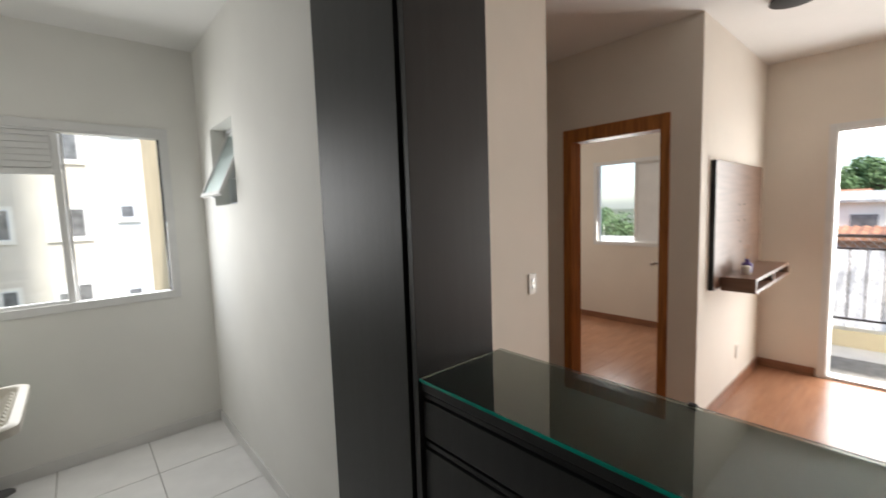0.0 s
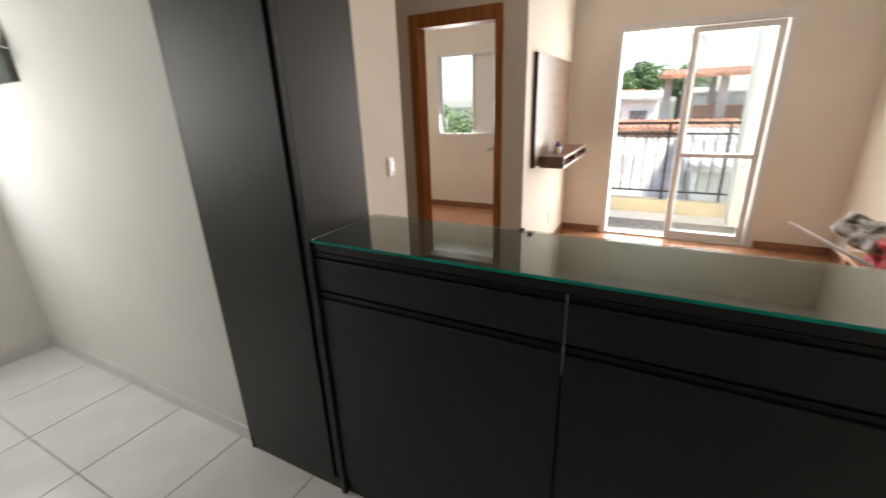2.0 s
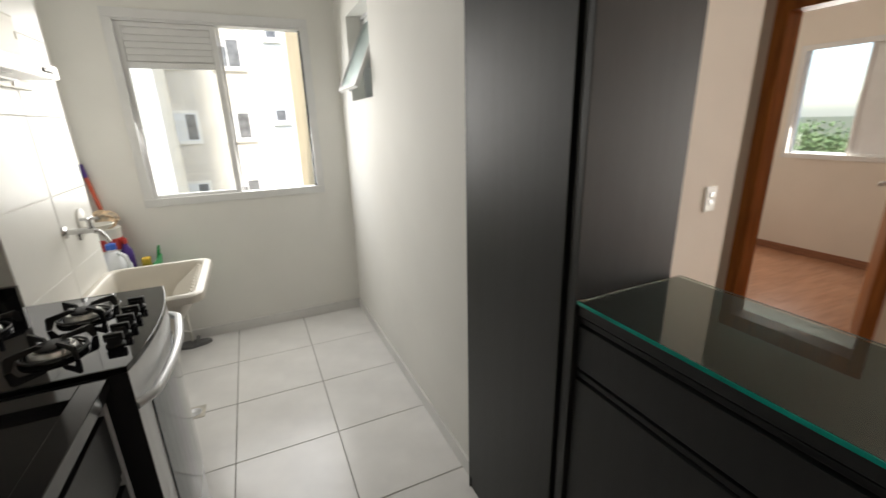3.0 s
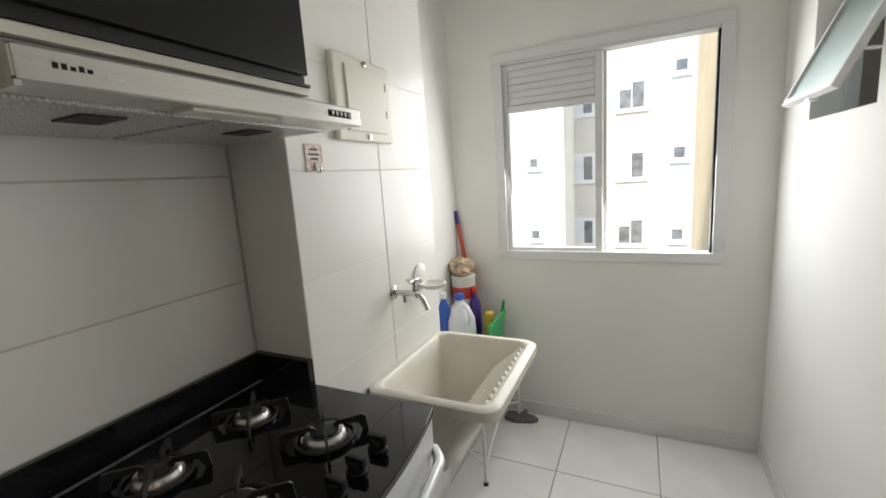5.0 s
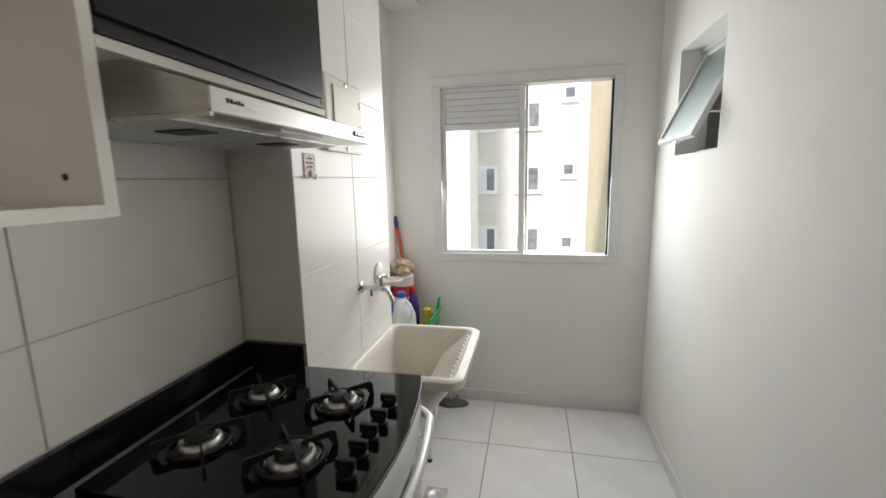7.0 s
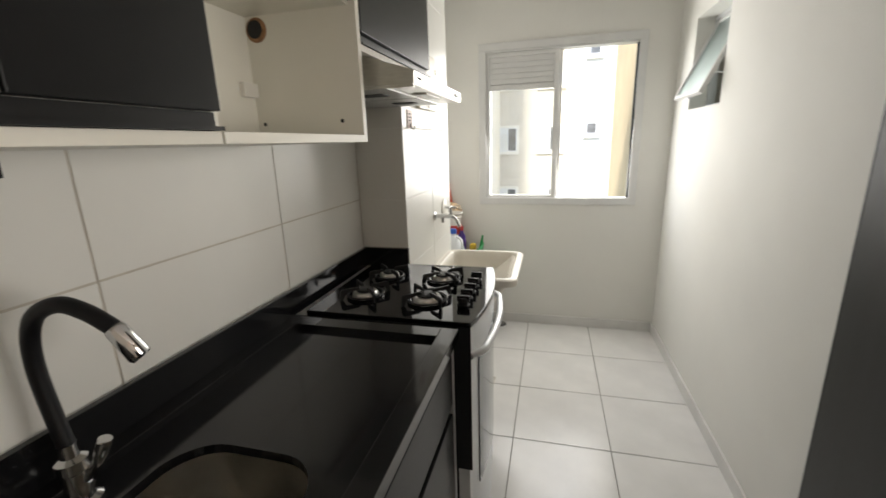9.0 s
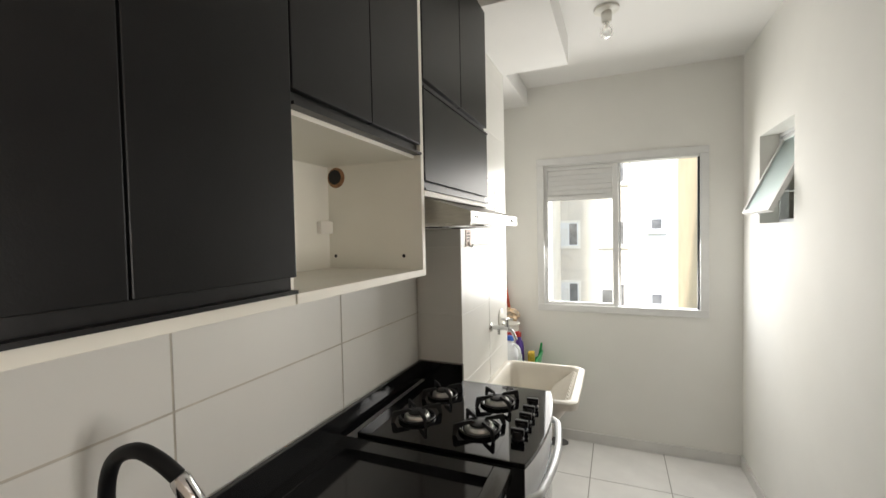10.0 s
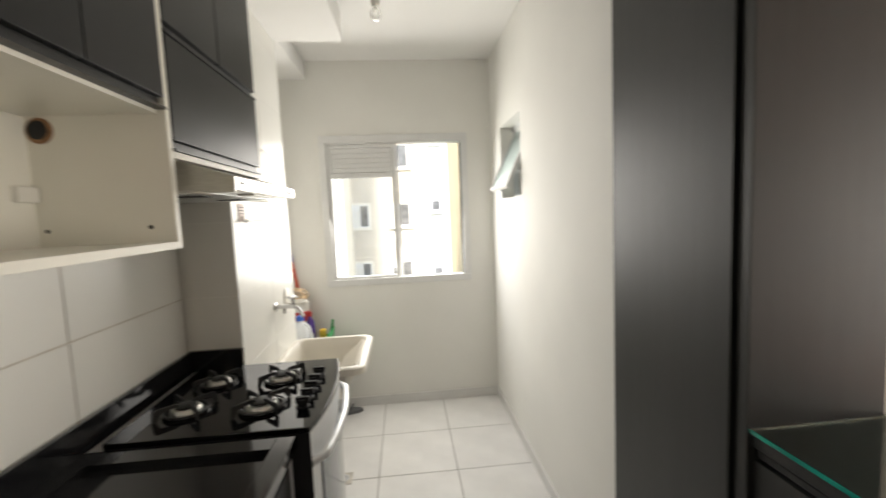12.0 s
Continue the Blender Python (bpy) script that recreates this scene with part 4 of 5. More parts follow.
YEL = material("yellow_bristle", (0.62, 0.42, 0.05), 0.8, vary=0.2, scale=80)
br_ = thing("scrubbing_brush", (-0.60, 3.22, 0.487), "yellow bristled brush standing in the basket", "brush")
part("bristles", boxes((-0.625, -0.580, 3.19, 3.25, 0.56, 0.70)), YEL, br_, bevel=0.01)
part("stick", tube(bmesh.new(), [(-0.602, 3.22, 0.4875), (-0.602, 3.22, 0.565)], 0.012, 10), PLASTIC_W, br_)
bm_ = thing("broom", (-0.70, 3.06, 0), "orange-red broom handle leaning in the corner", "broom")
part("handle", tube(bmesh.new(), [(-0.655, 3.365, 0.05), (-0.835, 3.375, 1.20)], 0.012, 12), material("orange_handle", (0.55, 0.10, 0.05), 0.35, vary=0.1), bm_, smooth=True)
part("grip", tube(bmesh.new(), [(-0.835, 3.375, 1.20), (-0.8475, 3.376, 1.28)], 0.0135, 12), PURPLE, bm_, "dark blue plastic end cap", smooth=True)
part("head", boxes((-0.70, -0.61, 3.35, 3.39, 0.0, 0.06)), RUBBER, bm_, bevel=0.006)

# floor drain
DRAIN_W = material("stained_white_plastic", (0.50, 0.47, 0.41), 0.5, vary=0.25, scale=30)
dr = thing("floor_drain", (-0.39, 2.46, 0), "square floor drain with round grate", "drain")
part("frame", boxes((-0.445, -0.335, 2.405, 2.515, -0.004, 0.0025)), DRAIN_W, dr, bevel=0.001)
part("grate", lathe(bmesh.new(), (-0.39, 2.46, 0.0026), [(0.038, 0), (0.038, 0.002), (0.030, 0.002), (0.028, 0.0005)], 24), SILVER, dr, smooth=True)

# ceiling lamps
lp = thing("ceiling_lamp", (-0.05, 2.42, 2.58), "white ceiling rose with a bare unlit bulb", "lamp")
part("rose", lathe(bmesh.new(), (-0.05, 2.42, 2.6995), [(0.060, 0), (0.060, -0.012), (0.045, -0.020), (0.028, -0.022)], 28), PLASTIC_W, lp, smooth=True)
part("holder", lathe(bmesh.new(), (-0.05, 2.42, 2.678), [(0.026, 0), (0.024, -0.045), (0.018, -0.05)], 24), PLASTIC_W, lp, smooth=True)
part("bulb", lathe(bmesh.new(), (-0.05, 2.42, 2.630), [(0.014, 0), (0.018, -0.015), (0.027, -0.035), (0.029, -0.050), (0.024, -0.066), (0.012, -0.076), (0.002, -0.079)], 24), BULB, lp, smooth=True)

# ---- living room ----
tvp = thing("tv_panel", (3.86, YT, 0.93), "brown wood-grain television wall panel", "panel")
part("board", boxes((3.245, 4.478, YT - 0.034, YT - 0.0005, 0.925, 1.805)), PANELWOOD, tvp, bevel=0.002)
part("side_edge", boxes((3.240, 3.2445, YT - 0.034, YT - 0.0005, 0.925, 1.805)), BLACK_EDGE, tvp)
# Screw holes are flat discs with their inner shade painted black.
for xx, zz in ((3.80, 1.50), (3.95, 1.50), (3.80, 1.38), (3.95, 1.38), (3.86, 1.22)):
    part("screw_hole", lathe(bmesh.new(), (xx, YT - 0.0355, zz), [(0.010, 0), (0.010, 0.0012)], 12, "y"), SHADOW_GAP, tvp)
shf = thing("wall_shelf", (3.93, 0.75, 0.92), "floating wooden shelf with two open niches", "shelf")
for r in ((3.40, 4.47, 0.63, YT - 0.036, 0.985, 1.003), (3.40, 4.47, 0.63, YT - 0.036, 0.905, 0.921), (3.40, 3.418, 0.63, YT - 0.036, 0.921, 0.985), (4.452, 4.47, 0.63, YT - 0.036, 0.921, 0.985),
          (3.925, 3.943, 0.635, YT - 0.036, 0.921, 0.985), (3.418, 4.452, YT - 0.05, YT - 0.036, 0.921, 0.985)):
    part("board", boxes(r), PANELWOOD, shf, bevel=0.0015)
df = thing("reed_diffuser", (3.74, 0.76, 1.003), "small glass diffuser bottle with reeds", "bottle")
part("bottle", lathe(bmesh.new(), (3.74, 0.76, 1.0032), [(0.032, 0), (0.034, 0.01), (0.034, 0.06), (0.014, 0.075), (0.014, 0.095)], 18), PURPLE, df, smooth=True)
for k in range(4):
    part("reed", tube(bmesh.new(), [(3.74, 0.76, 1.06), (3.74 + 0.02 * math.cos(k * 1.7), 0.76 + 0.02 * math.sin(k * 1.7), 1.20)], 0.0018, 6), PINE, df)
df2 = thing("candle_jar", (3.63, 0.74, 1.003), "small white candle jar", "jar")
part("jar", lathe(bmesh.new(), (3.63, 0.74, 1.0032), [(0.026, 0), (0.028, 0.006), (0.028, 0.055), (0.025, 0.058)], 18), PLASTIC_W, df2, smooth=True)
so = thing("wall_socket", (4.0, YT, 0.27), "white wall socket below the shelf", "socket")
part("plate", boxes((3.97, 4.04, YT - 0.008, YT - 0.0005, 0.25, 0.36)), PLASTIC_W, so, bevel=0.003)

ldg = thing("wall_ledge", (2.4, YS + 0.04, 0.42), "narrow pale pine ledge fixed to the wall", "ledge")
part("board", boxes((2.02, 2.45, YS + 0.0005, YS + 0.075, 0.425, 0.450)), PINE, ldg, bevel=0.002)
part("lip", boxes((2.02, 2.45, YS + 0.055, YS + 0.0752, 0.450, 0.462)), PINE, ldg, bevel=0.002)


tb = thing("low_table", (2.85, -1.40, 0), "low pale wooden table against the wall", "table")
part("tabletop", boxes((2.47, 3.34, YS + 0.02, -1.23, 0.425, 0.45)), PINE, tb, bevel=0.003)
for lx in (2.49, 3.28):
    for ly in (YS + 0.04, -1.29):
        part("leg", boxes((lx, lx + 0.04, ly, ly + 0.04, 0, 0.425)), PINE, tb, bevel=0.002)


def crumple(centre, size, amount, seed):
    """A heap of folded cloth: a lump pushed about by noise and flattened onto its support."""
    bm = bmesh.new()
    bmesh.ops.create_icosphere(bm, subdivisions=5, radius=1.0)
    off = Vector((seed * 7.3, seed * 3.1, seed))
    for v in bm.verts:
        n1 = noise.noise_vector(v.co * 1.6 + off) * amount
        n2 = Vector((0, 0, 1)) * abs(noise.noise(v.co * 4.0 + off)) * amount * 0.7
        p = v.co + n1 - n2
        v.co = Vector((centre[0] + p.x * size[0], centre[1] + p.y * size[1], max(centre[2] + p.z * size[2], 0.4503)))
    return bm


RED_CLOTH = material("red_fabric", (0.42, 0.012, 0.018), 0.7, vary=0.3, scale=9, bump=0.3, bump_scale=120)
GREY_CLOTH = material("grey_patterned_fabric", (0.42, 0.39, 0.36), 0.8, vary=0.4, scale=14, bump=0.3, bump_scale=90, second=(0.03, 0.025, 0.025))
solid("red_bag", crumple((2.84, -1.37, 0.58), (0.26, 0.14, 0.13), 0.6, 1), RED_CLOTH, "crumpled red fabric bag on the low table", "bag", smooth=True)
solid("folded_jacket", crumple((3.13, -1.29, 0.62), (0.25, 0.11, 0.085), 0.7, 2), GREY_CLOTH, "crumpled grey and black patterned jacket", "clothing", smooth=True)
DARK_CLOTH = material("dark_umbrella_cloth", (0.035, 0.028, 0.026), 0.6, vary=0.5, scale=25, bump=0.3, bump_scale=70)
solid("umbrella", tube(bmesh.new(), smooth_path([(3.10, -1.38, 0.67), (2.97, -1.39, 0.72), (2.83, -1.40, 0.79), (2.70, -1.41, 0.87)]), [0.028] * 5 + [0.036] * 5 + [0.042] * 5 + [0.022], 14), DARK_CLOTH, "dark rolled umbrella lying on the bags", "umbrella", smooth=True)
PAPER_W = material("white_paper", (0.74, 0.73, 0.74), 0.6, vary=0.05)
solid("paper_roll", tube(bmesh.new(), [(2.74, -1.33, 0.47), (3.26, -0.92, 0.625), (3.275, -0.908, 0.628)], [0.013, 0.011, 0.005], 12), PAPER_W, "white rolled papers jutting from the table", "paper", smooth=True)

fan = thing("ceiling_light", (3.2, 0.48, 2.60), "black ceiling light fitting in the living room", "lamp")
part("body", lathe(bmesh.new(), (3.24, 0.47, 2.6995), [(0.05, 0), (0.05, -0.012), (0.115, -0.015), (0.12, -0.032), (0.11, -0.036)], 32), SHADOW_GAP, fan, smooth=True)

# ---- balcony ----
CREAM = material("cream_render", (0.70, 0.60, 0.40), 0.85, vary=0.08, scale=2, bump=0.3, bump_scale=60)
OFFWHITE = material("white_render", (0.80, 0.77, 0.70), 0.85, vary=0.05, scale=1.2, bump=0.25, bump_scale=40)
# Darker than OFFWHITE: the recessed bay's shade is put into this colour.
FACADE_SHADE = material("shaded_render", (0.66, 0.61, 0.53), 0.85, vary=0.05, scale=1.2, bump=0.25, bump_scale=40)
OCHRE = material("ochre_render", (0.60, 0.47, 0.29), 0.85, vary=0.08, scale=2.5, bump=0.3, bump_scale=60)
RAILMAT = material("dark_brown_metal", (0.045, 0.03, 0.025), 0.45, metal=0.2, vary=0.2, scale=20)
structure("balcony_floor", boxes((XB + 0.15, 6.02, -1.12, YT + 0.12, -0.2, -0.004)), TILE_F, "pale tiled balcony floor", category="floor")
structure("balcony_kerb", boxes((5.86, 6.02, -1.0, YT + 0.12, -0.004, 0.17)), CREAM, "cream rendered kerb under the railing", 0.005, category="kerb")
structure("balcony_pillar", boxes((5.50, 6.02, -1.25, -0.87, -9.0, 3.2)), OFFWHITE, "white rendered balcony pillar", 0.006, category="pillar")
structure("balcony_side_wall", boxes((XB + 0.15, 5.495, -1.12, -0.99, -0.004, 3.2)), CREAM, "cream rendered balcony side wall", category="wall")
structure("balcony_partition", boxes((XB + 0.15, 5.30, YT + 0.005, YT + 0.12, -0.004, 3.2)), CREAM, "cream rendered wall beside the balcony", category="wall")
rl = thing("balcony_railing", (5.94, -0.1, 0.17), "dark brown metal balcony railing with thin bars", "railing")
for z, r in ((1.135, 0.020), (1.005, 0.013), (0.275, 0.013)):
    part("rail", boxes((5.94 - r, 5.94 + r, -0.87, YT + 0.1, z - r * 0.8, z + r * 0.8)), RAILMAT, rl, bevel=0.002)
k = 0
y = -0.78
while y < 0.95:
    post = k % 5 == 0
    w = 0.016 if post else 0.0065
    part("post" if post else "bar", boxes((5.94 - w, 5.94 + w, y - w, y + w, 0.17 if post else 0.284, 1.12 if post else 0.996)), RAILMAT, rl)
    k += 1
    y += 0.128
NET = material("white_safety_net", (0.62, 0.60, 0.58), 0.8, vary=0.1)
net = bmesh.new()
NY0, NY1, NZ0, NZ1 = -0.86, YT + 0.10, 0.18, 1.12
for sgn in (1, -1):
    c = -1.2
    while c < 2.2:
        # a strand runs at 45 degrees and is clipped to the rails
        za, zb = NZ0, NZ1
        ya, yb = (c, c + (zb - za)) if sgn > 0 else (c + (zb - za), c)
        lo, hi = (ya, za), (yb, zb)
        if sgn > 0:
            if lo[0] < NY0:
                lo = (NY0, za + NY0 - ya)
            if hi[0] > NY1:
                hi = (NY1, za + NY1 - ya)
        else:
            if lo[0] > NY1:
                lo = (NY1, za + ya - NY1)
            if hi[0] < NY0:
                hi = (NY0, za + ya - NY0)
        if hi[1] - lo[1] > 0.02:
            tube(net, [(5.972, *lo), (5.972, *hi)], 0.0024, 4)
        c += 0.075
part("safety_net", net, NET, rl, "white diamond-mesh safety net")
mt = thing("meter_box", (5.2, -0.985, 0.55), "small grey box on the balcony side wall", "box")
part("case", boxes((5.28, 5.46, -0.989, -0.90, 0.62, 0.70)), SILVER, mt, bevel=0.006)
part("pipe", tube(bmesh.new(), [(5.37, -0.945, 0.70), (5.37, -0.945, 0.95)], 0.012, 8), SILVER, mt)

# ---- outside ----
GRASS = material("far_ground", (0.10, 0.11, 0.06), 0.95, vary=0.4, scale=0.2)
structure("ground", boxes((-600, 900, -700, 700, -9.6, -9.0)), GRASS, "sloping urban ground far below", category="ground")
structure("wing_wall", boxes((0.615, 1.6, YW + 0.152, 5.35, -9.0, 8.0)), OCHRE, "ochre rendered wing of the building beside the window", category="wall")

WINGLASS = material("dark_window_glass", (0.17, 0.17, 0.17), 0.08, vary=0.3, scale=3)
BLIND = material("white_roller_blind", (0.72, 0.71, 0.68), 0.7, vary=0.04)


def facade_window(x0, x1, z0, z1, y, parent, small):
    """A window of the opposite block: raised surround, sill, dark glass, one sash with its blind down."""
    win = part("window", ring(x0 - 0.10, x1 + 0.10, z0 - 0.10, z1 + 0.10, 0.10, y - 0.04, y - 0.002), OFFWHITE, parent)
    part("frame", ring(x0, x1, z0, z1, 0.045, y - 0.03, y - 0.003), ALU_WHITE, win)
    part("sill", boxes((x0 - 0.12, x1 + 0.12, y - 0.07, y - 0.0405, z0 - 0.13, z0 - 0.09)), OFFWHITE, win)
    if small:
        part("pane", boxes((x0 + 0.045, x1 - 0.045, y - 0.016, y - 0.010, z0 + 0.045, z1 - 0.045)), WINGLASS, win)
        return
    xm = (x0 + x1) / 2
    part("pane", boxes((xm + 0.02, x1 - 0.045, y - 0.016, y - 0.010, z0 + 0.045, z1 - 0.045)), WINGLASS, win)
    part("pane", boxes((x0 + 0.045, xm - 0.02, y - 0.016, y - 0.010, z0 + 0.045, z1 - 0.30)), WINGLASS if int(z0 * 5 + x0) % 3 == 0 else BLIND, win)
    part("shutter_box", boxes((x0 + 0.045, xm - 0.02, y - 0.022, y - 0.010, z1 - 0.29, z1 - 0.045)), ALU_WHITE, win)
    part("mullion", boxes((xm - 0.019, xm + 0.019, y - 0.026, y - 0.009, z0 + 0.045, z1 - 0.045)), ALU_WHITE, win)


blk = thing("apartment_block", (0, 22, -9.0), "white apartment block across the yard with a shade-toned bay", "building")
part("wall", boxes((-2.41, 0.54, 20.3, 28, -9.0, 12.2)), FACADE_SHADE, blk, "recessed bay with shade put into its beige render")
part("wall", boxes((-9.5, -2.41, 17.5, 28, -9.0, 12.2)), OFFWHITE, blk)
part("wall", boxes((0.54, 7.5, 17.5, 28, -9.0, 12.2)), OFFWHITE, blk)
part("roof", boxes((-9.8, 7.8, 17.2, 28.3, 12.2, 12.6)), FACADE_SHADE, blk)
for k in range(-3, 4):
    zz = 0.97 + 2.79 * k
    facade_window(-2.45, -1.63, zz, zz + 1.07, 20.3, blk, False)
    facade_window(-0.65, 0.35, zz, zz + 1.07, 20.3, blk, False)
    zs = 1.61 + 2.81 * k
    facade_window(1.18, 1.60, zs, zs + 0.44, 17.5, blk, True)
    facade_window(-3.74, -3.36, zs + 0.02, zs + 0.42, 17.5, blk, True)
    facade_window(-6.1, -5.1, zs - 0.5, zs + 0.6, 17.5, blk, False)

BRICK = material("orange_hollow_brick", (0.48, 0.24, 0.15), 0.9, vary=0.35, scale=4, bump=0.4, bump_scale=12, stretch=(1, 1, 3))
ROOFG = material("grey_fibre_roof", (0.44, 0.42, 0.39), 0.9, vary=0.35, scale=1.5, bump=0.4, bump_scale=12)
ROOFR = material("clay_tile_roof", (0.38, 0.18, 0.10), 0.9, vary=0.35, scale=2)
TARP = material("blue_tarpaulin", (0.10, 0.22, 0.45), 0.6, vary=0.2)
CONC = material("bare_concrete", (0.42, 0.39, 0.35), 0.9, vary=0.25, scale=1.5, bump=0.3)


def corrugated(x0, x1, y0, y1, z0, z1, pitch=0.2):
    """A ribbed roof sheet that falls from x1 (z1) towards x0 (z0)."""
    bm = bmesh.new()
    n = max(4, int((y1 - y0) / pitch) * 2)
    rows = [[bm.verts.new((x, y0 + (y1 - y0) * i / n, z + dz + 0.05 * (i % 2))) for i in range(n + 1)] for dz in (0, -0.12) for x, z in ((x0, z0), (x1, z1))]
    for a_, b_ in ((rows[0], rows[1]), (rows[3], rows[2]), (rows[2], rows[0]), (rows[1], rows[3])):
        for i in range(n):
            bm.faces.new((a_[i], a_[i + 1], b_[i + 1], b_[i]))
    return bm


def house(x0, x1, y0, y1, zt, wall, roof, label, rise=0.5, wins=2):
    h = thing("house", ((x0 + x1) / 2, (y0 + y1) / 2, -9.0), label, "house", "hillside houses")
    part("wall", boxes((x0, x1, y0, y1, -9.0, zt)), wall, h)
    part("roof", corrugated(x0 - 0.3, x1 + 0.3, y0 - 0.3, y1 + 0.3, zt + 0.05, zt + rise), roof, h)
    for i in range(wins):
        ya = y0 + (y1 - y0) * (i + 0.3) / wins
        win = part("window", boxes((x0 - 0.05, x0 - 0.003, ya, ya + 0.9, zt - 1.5, zt - 0.6)), WINGLASS, h)
        part("sill", boxes((x0 - 0.12, x0 - 0.051, ya - 0.08, ya + 0.98, zt - 1.6, zt - 1.5)), CONC, win)
    return h


house(10.5, 14.5, -0.45, 4.5, -1.9, BRICK, ROOFG, "low house with grey fibre-cement roof", 2.1, 1)
house(9.5, 15.0, -7.0, -0.8, 0.1, OFFWHITE, ROOFG, "cream rendered house with grey roof", 0.4, 1)
hh = house(17.5, 23, -6.5, 0.25, -0.1, BRICK, CONC, "bare brick house with a roofed terrace", 0.3, 2)
for py in (0.05, -0.62, -1.65, -3.2, -5.0):
    part("column", boxes((17.6, 17.9, py - 0.13, py + 0.13, 0.25, 2.05)), CONC, hh)
    part("column", boxes((22.4, 22.7, py - 0.13, py + 0.13, 0.25, 2.35)), CONC, hh)
part("terrace_roof", corrugated(17.0, 23.2, -6.8, 0.35, 2.10, 2.55), ROOFR, hh, "clay-coloured terrace roof")
part("terrace_wall", boxes((20.0, 20.2, -6.3, -0.9, 0.2, 1.05)), BRICK, hh)
house(15.3, 16.8, -1.9, 1.3, 0.45, BRICK, ROOFR, "bare brick house with clay roof", 0.2, 2)
house(27, 33, 0.6, 3.4, 1.3, OFFWHITE, ROOFG, "whitewashed house with grey roof", 0.5, 2)
house(25, 29, 1.6, 5.5, -0.2, CONC, ROOFR, "unplastered house with clay roof", 0.5, 2)
house(24, 26, 0.2, 1.6, -0.5, BRICK, CONC, "small bare brick house", 0.2, 1)
house(34, 40, 2.2, 6.8, 1.5, BRICK, ROOFR, "brick house with clay tiled roof", 0.5, 3)
house(36, 42, -12, -1.5, 1.6, CONC, ROOFG, "long grey hillside house", 0.4, 4)
house(21.5, 23.5, 1.0, 3.4, -0.9, BRICK, TARP, "brick shed under a blue tarpaulin", 0.5, 1)
house(18, 24, 8.0, 13.0, -2.2, OFFWHITE, ROOFR, "white house with clay roof", 0.6, 2)
house(26, 32, 10.0, 17.0, -1.6, CONC, ROOFG, "grey house below the trees", 0.6, 2)
dish = thing("satellite_dish", (19.0, -0.62, 2.28), "pale satellite dish on a pole above the terrace roof", "dish")
part("pole", tube(bmesh.new(), [(19.0, -0.62, 2.20), (19.0, -0.62, 3.0)], 0.03, 8), CONC, dish)
part("reflector", lathe(bmesh.new(), (18.9, -0.62, 3.15), [(0.05, 0.10), (0.25, 0.06), (0.45, -0.06), (0.43, -0.08), (0.05, 0.06)], 24, "x"), OFFWHITE, dish, smooth=True)

# Leaf greens lifted past their natural tone to paint in distant haze.
LEAF = material("tree_leaves_hazed", (0.15, 0.23, 0.09), 0.7, vary=0.3, scale=1.2, second=(0.08, 0.13, 0.045))
BARK = material("tree_bark", (0.12, 0.09, 0.06), 0.95, vary=0.3, scale=8)


def tree(x, y, top, spread, seed):
    rng = random.Random(seed)
    t = thing("tree", (x, y, -9.0), "leafy green broad-crowned tree on the hillside", "tree", "hillside trees")
    bm = bmesh.new()
    base = top - spread * 1.3
    tube(bm, [(x, y, -9.0), (x + 0.2, y, (base - 9) / 2), (x, y + 0.2, base)], [0.35, 0.28, 0.2], 8)
    lobes = []
    for k in range(9):
        a = rng.uniform(0, 6.283)
        r = spread * rng.uniform(0.25, 0.85)
        c = Vector((x + r * math.cos(a), y + r * math.sin(a), top - spread * rng.uniform(0.25, 1.0)))
        lobes.append((c, spread * rng.uniform(0.28, 0.5)))
        tube(bm, [(x, y, base - 0.3), c], [0.14, 0.03], 6)
    part("trunk", bm, BARK, t)
    verts, faces = [], []
    for c, r in lobes:
        for _ in range(260):
            v = Vector((rng.gauss(0, 1), rng.gauss(0, 1), rng.gauss(0, 0.8)))
            p = c + v.normalized() * r * rng.uniform(0.6, 1.08)
            u = Vector((rng.uniform(-1, 1), rng.uniform(-1, 1), rng.uniform(-1, 1))).normalized() * rng.uniform(0.10, 0.22)
            w = u.cross(Vector((rng.uniform(-1, 1), rng.uniform(-1, 1), rng.uniform(-1, 1)))).normalized() * 0.09
            i = len(verts)
            verts += [p - u, p + w, p + u, p - w]
            faces.append((i, i + 1, i + 2, i + 3))
    me = bpy.data.meshes.new("crown")
    me.from_pydata([v - Vector((x, y, -9.0)) for v in verts], [], faces)
    me.materials.append(LEAF)
    ob = new("crown", me)
    ob.parent = t


tree(46, 1.6, 4.6, 2.3, 1)
tree(44, 4.2, 3.9, 2.0, 2)
tree(48, -0.9, 4.0, 2.0, 3)
tree(36, 15.5, 0.9, 3.2, 4)
tree(34, 19.0, 0.3, 3.0, 5)
tree(40, 12.0, 0.7, 2.8, 6)
tree(44, 23.0, 1.2, 3.4, 7)

# ---- pieces of floors and walls ----
MESHES = {}


def piece(name, lo, hi, mat, parent, bevel=0.0012):
    """One tile or plank: a slab with chamfered top edges, its mesh shared by all of the same size."""
    size = tuple(round(b - a, 4) for a, b in zip(lo, hi))
    if min(size) < 0.001:
        return
    key = (size, mat.name)
    if key not in MESHES:
        bm = boxes((0, size[0], 0, size[1], 0, size[2]))
        MESHES[key] = finish(name, bm, mat, min(bevel, min(size) * 0.3), seg=1)
    ob = new(name, MESHES[key])
    ob.location = lo
    ob.parent = parent


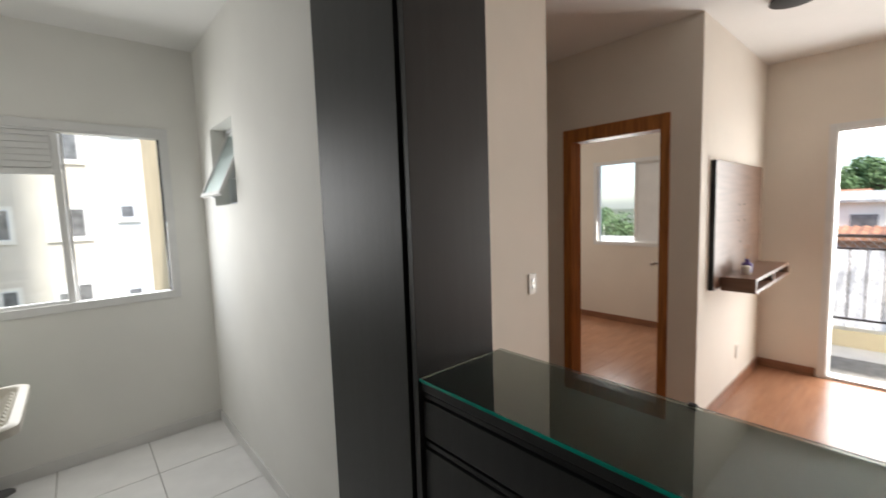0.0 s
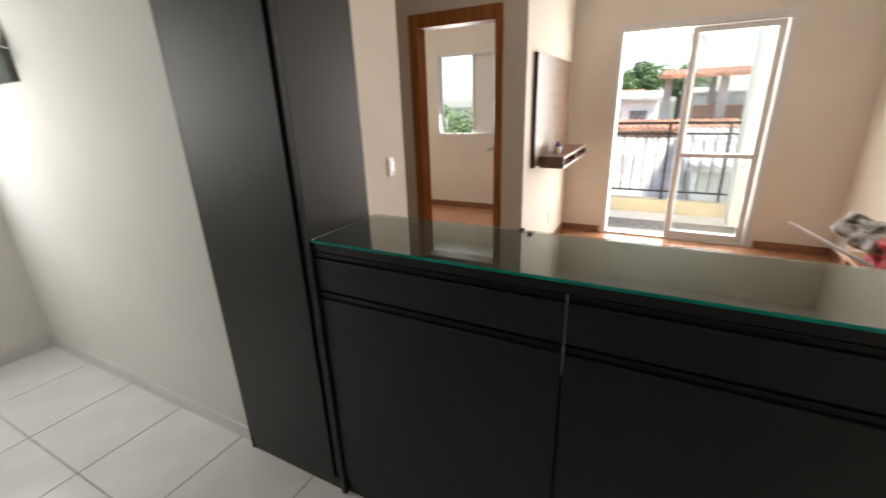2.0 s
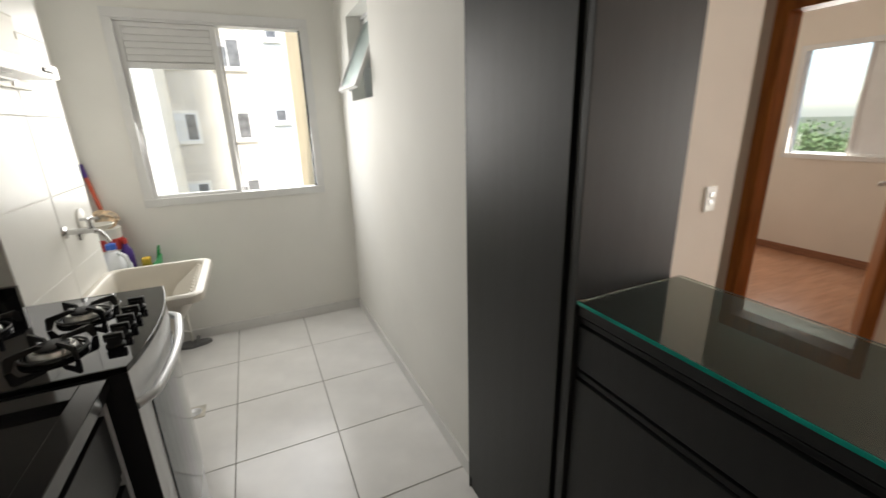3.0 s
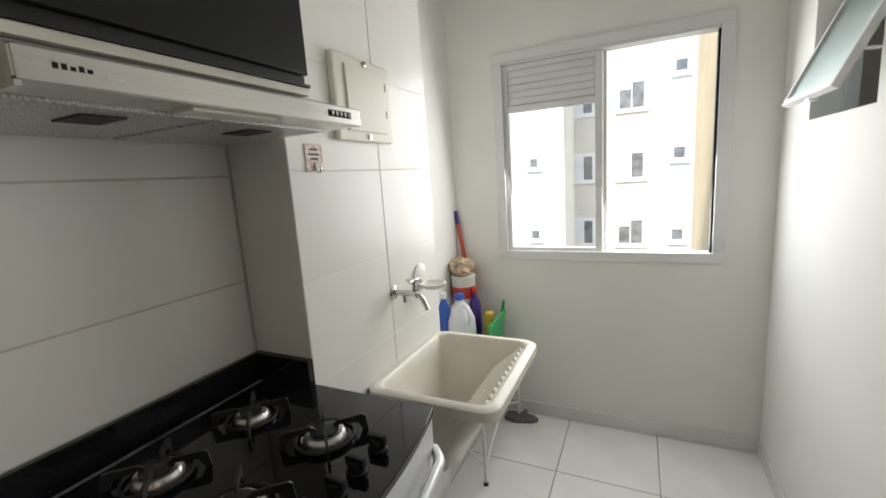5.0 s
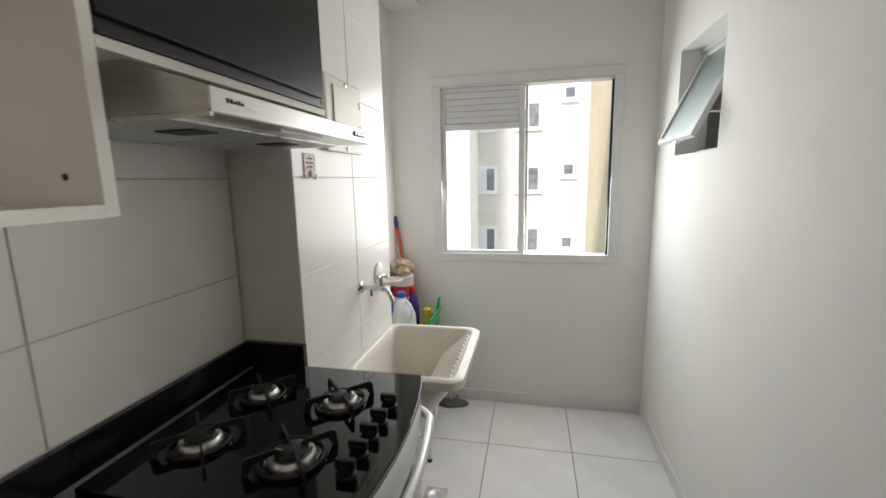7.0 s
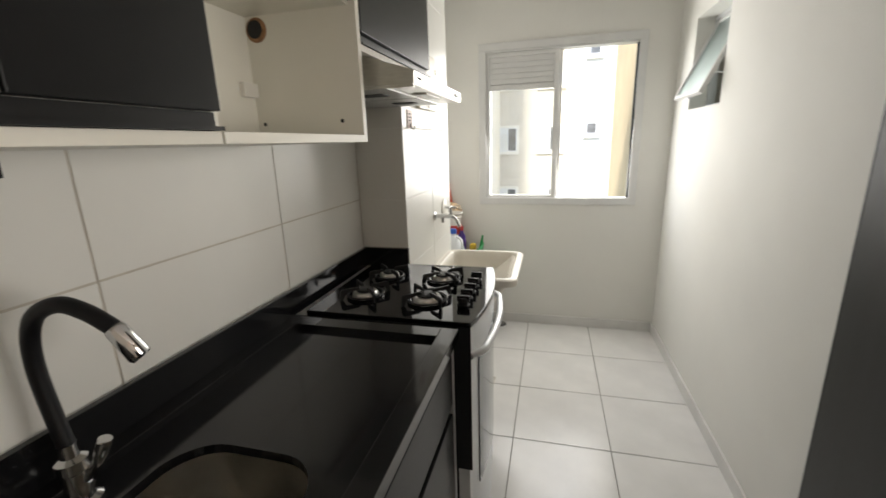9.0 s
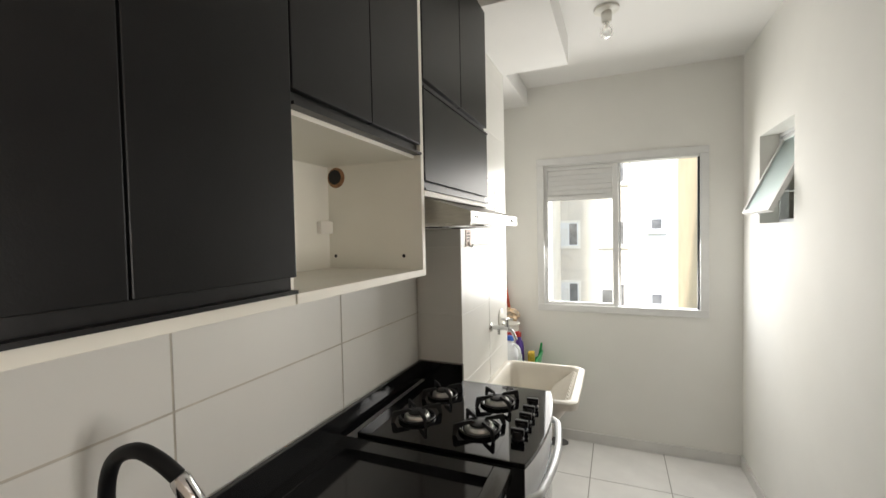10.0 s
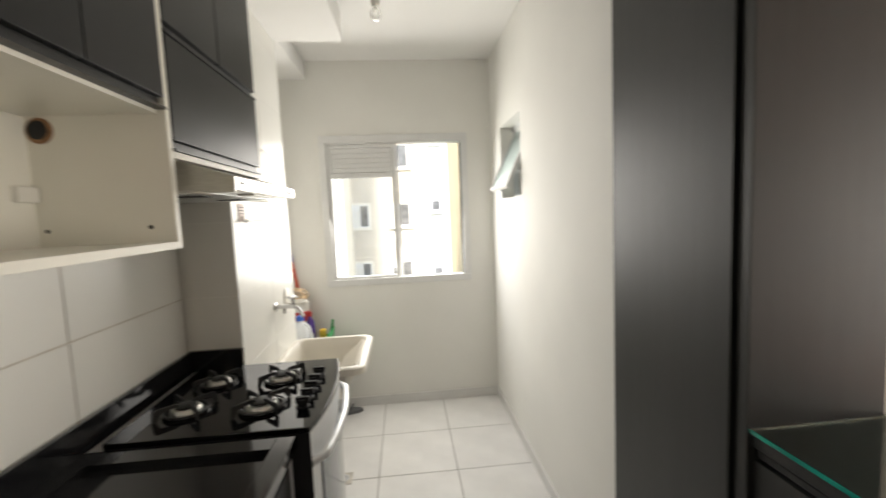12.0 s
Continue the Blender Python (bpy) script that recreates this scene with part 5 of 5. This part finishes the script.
def grid(a0, a1, start, pitch):
    """Joints from a0 to a1 on a grid that passes through start."""
    first = start - math.ceil((start - a0) / pitch) * pitch
    cuts, k = [a0], 0
    while first + k * pitch < a1 - 0.006:
        c = first + k * pitch
        if c > a0 + 0.006:
            cuts.append(c)
        k += 1
    cuts.append(a1)
    return list(zip(cuts, cuts[1:]))


floor_ob = bpy.data.objects["floor"]
J = 0.0022
for xa, xb in grid(XK, 0.76, 0.288, 0.466):
    for ya, yb in grid(YS, YW, 2.912, 0.470):
        piece("floor_tile", (xa + J, ya + J, -0.0028), (xb - J, yb - J, 0.0), TILE_F, floor_ob)
JW = 0.0024
west, pier = bpy.data.objects["wall_west"], bpy.data.objects["wall_pier"]
for za, zb in grid(0.0, H - 0.002, 1.228, 0.3005):
    for ya, yb in grid(YS, YJ0 - 0.0, 0.700, 0.567):
        if zb > 0.6:
            piece("wall_tile", (XK + 0.0005, ya + JW, za + JW), (XK + 0.0022, yb - JW, zb - JW), TILE_W, west)
    if zb < 2.56:
        za2, zb2 = za, min(zb, 2.538)
        piece("wall_tile", (XK + 0.008, YJ0, za2 + JW), (XJ - 0.0015, YJ0 + 0.0019, zb2 - JW), TILE_W, pier)
        for ya, yb in ((YJ0, 2.265), (2.265, YJ1)):
            piece("wall_tile", (XJ - 0.0019, ya + JW, za2 + JW), (XJ, yb - JW, zb2 - JW), TILE_W, pier)
row = 0
for ya, yb in grid(YS, YW, YS, 0.192):
    shift = (row * 0.37) % 1.2
    for xa, xb in grid(0.764, XE, 0.764 + shift, 1.2):
        xm, ym = (xa + xb) / 2, (ya + yb) / 2
        if ym > YT + 0.1 and xb < XH - 0.15 and ym > YH + 0.1:
            continue
        if ym < YT and xa > XB + 0.1:
            continue
        piece("plank", (xa + 0.0004, ya + 0.0004, -0.0028), (min(xb, XB + 0.0) - 0.0004 if ym < YT + 0.1 else xb - 0.0004, yb - 0.0004, 0.0), PLANK, floor_ob, 0.0006)
    row += 1
part("threshold", boxes((0.7585, 0.7655, YS, PY0 - 0.002, -0.010, 0.003)), SILVER, floor_ob, "thin metal threshold strip")
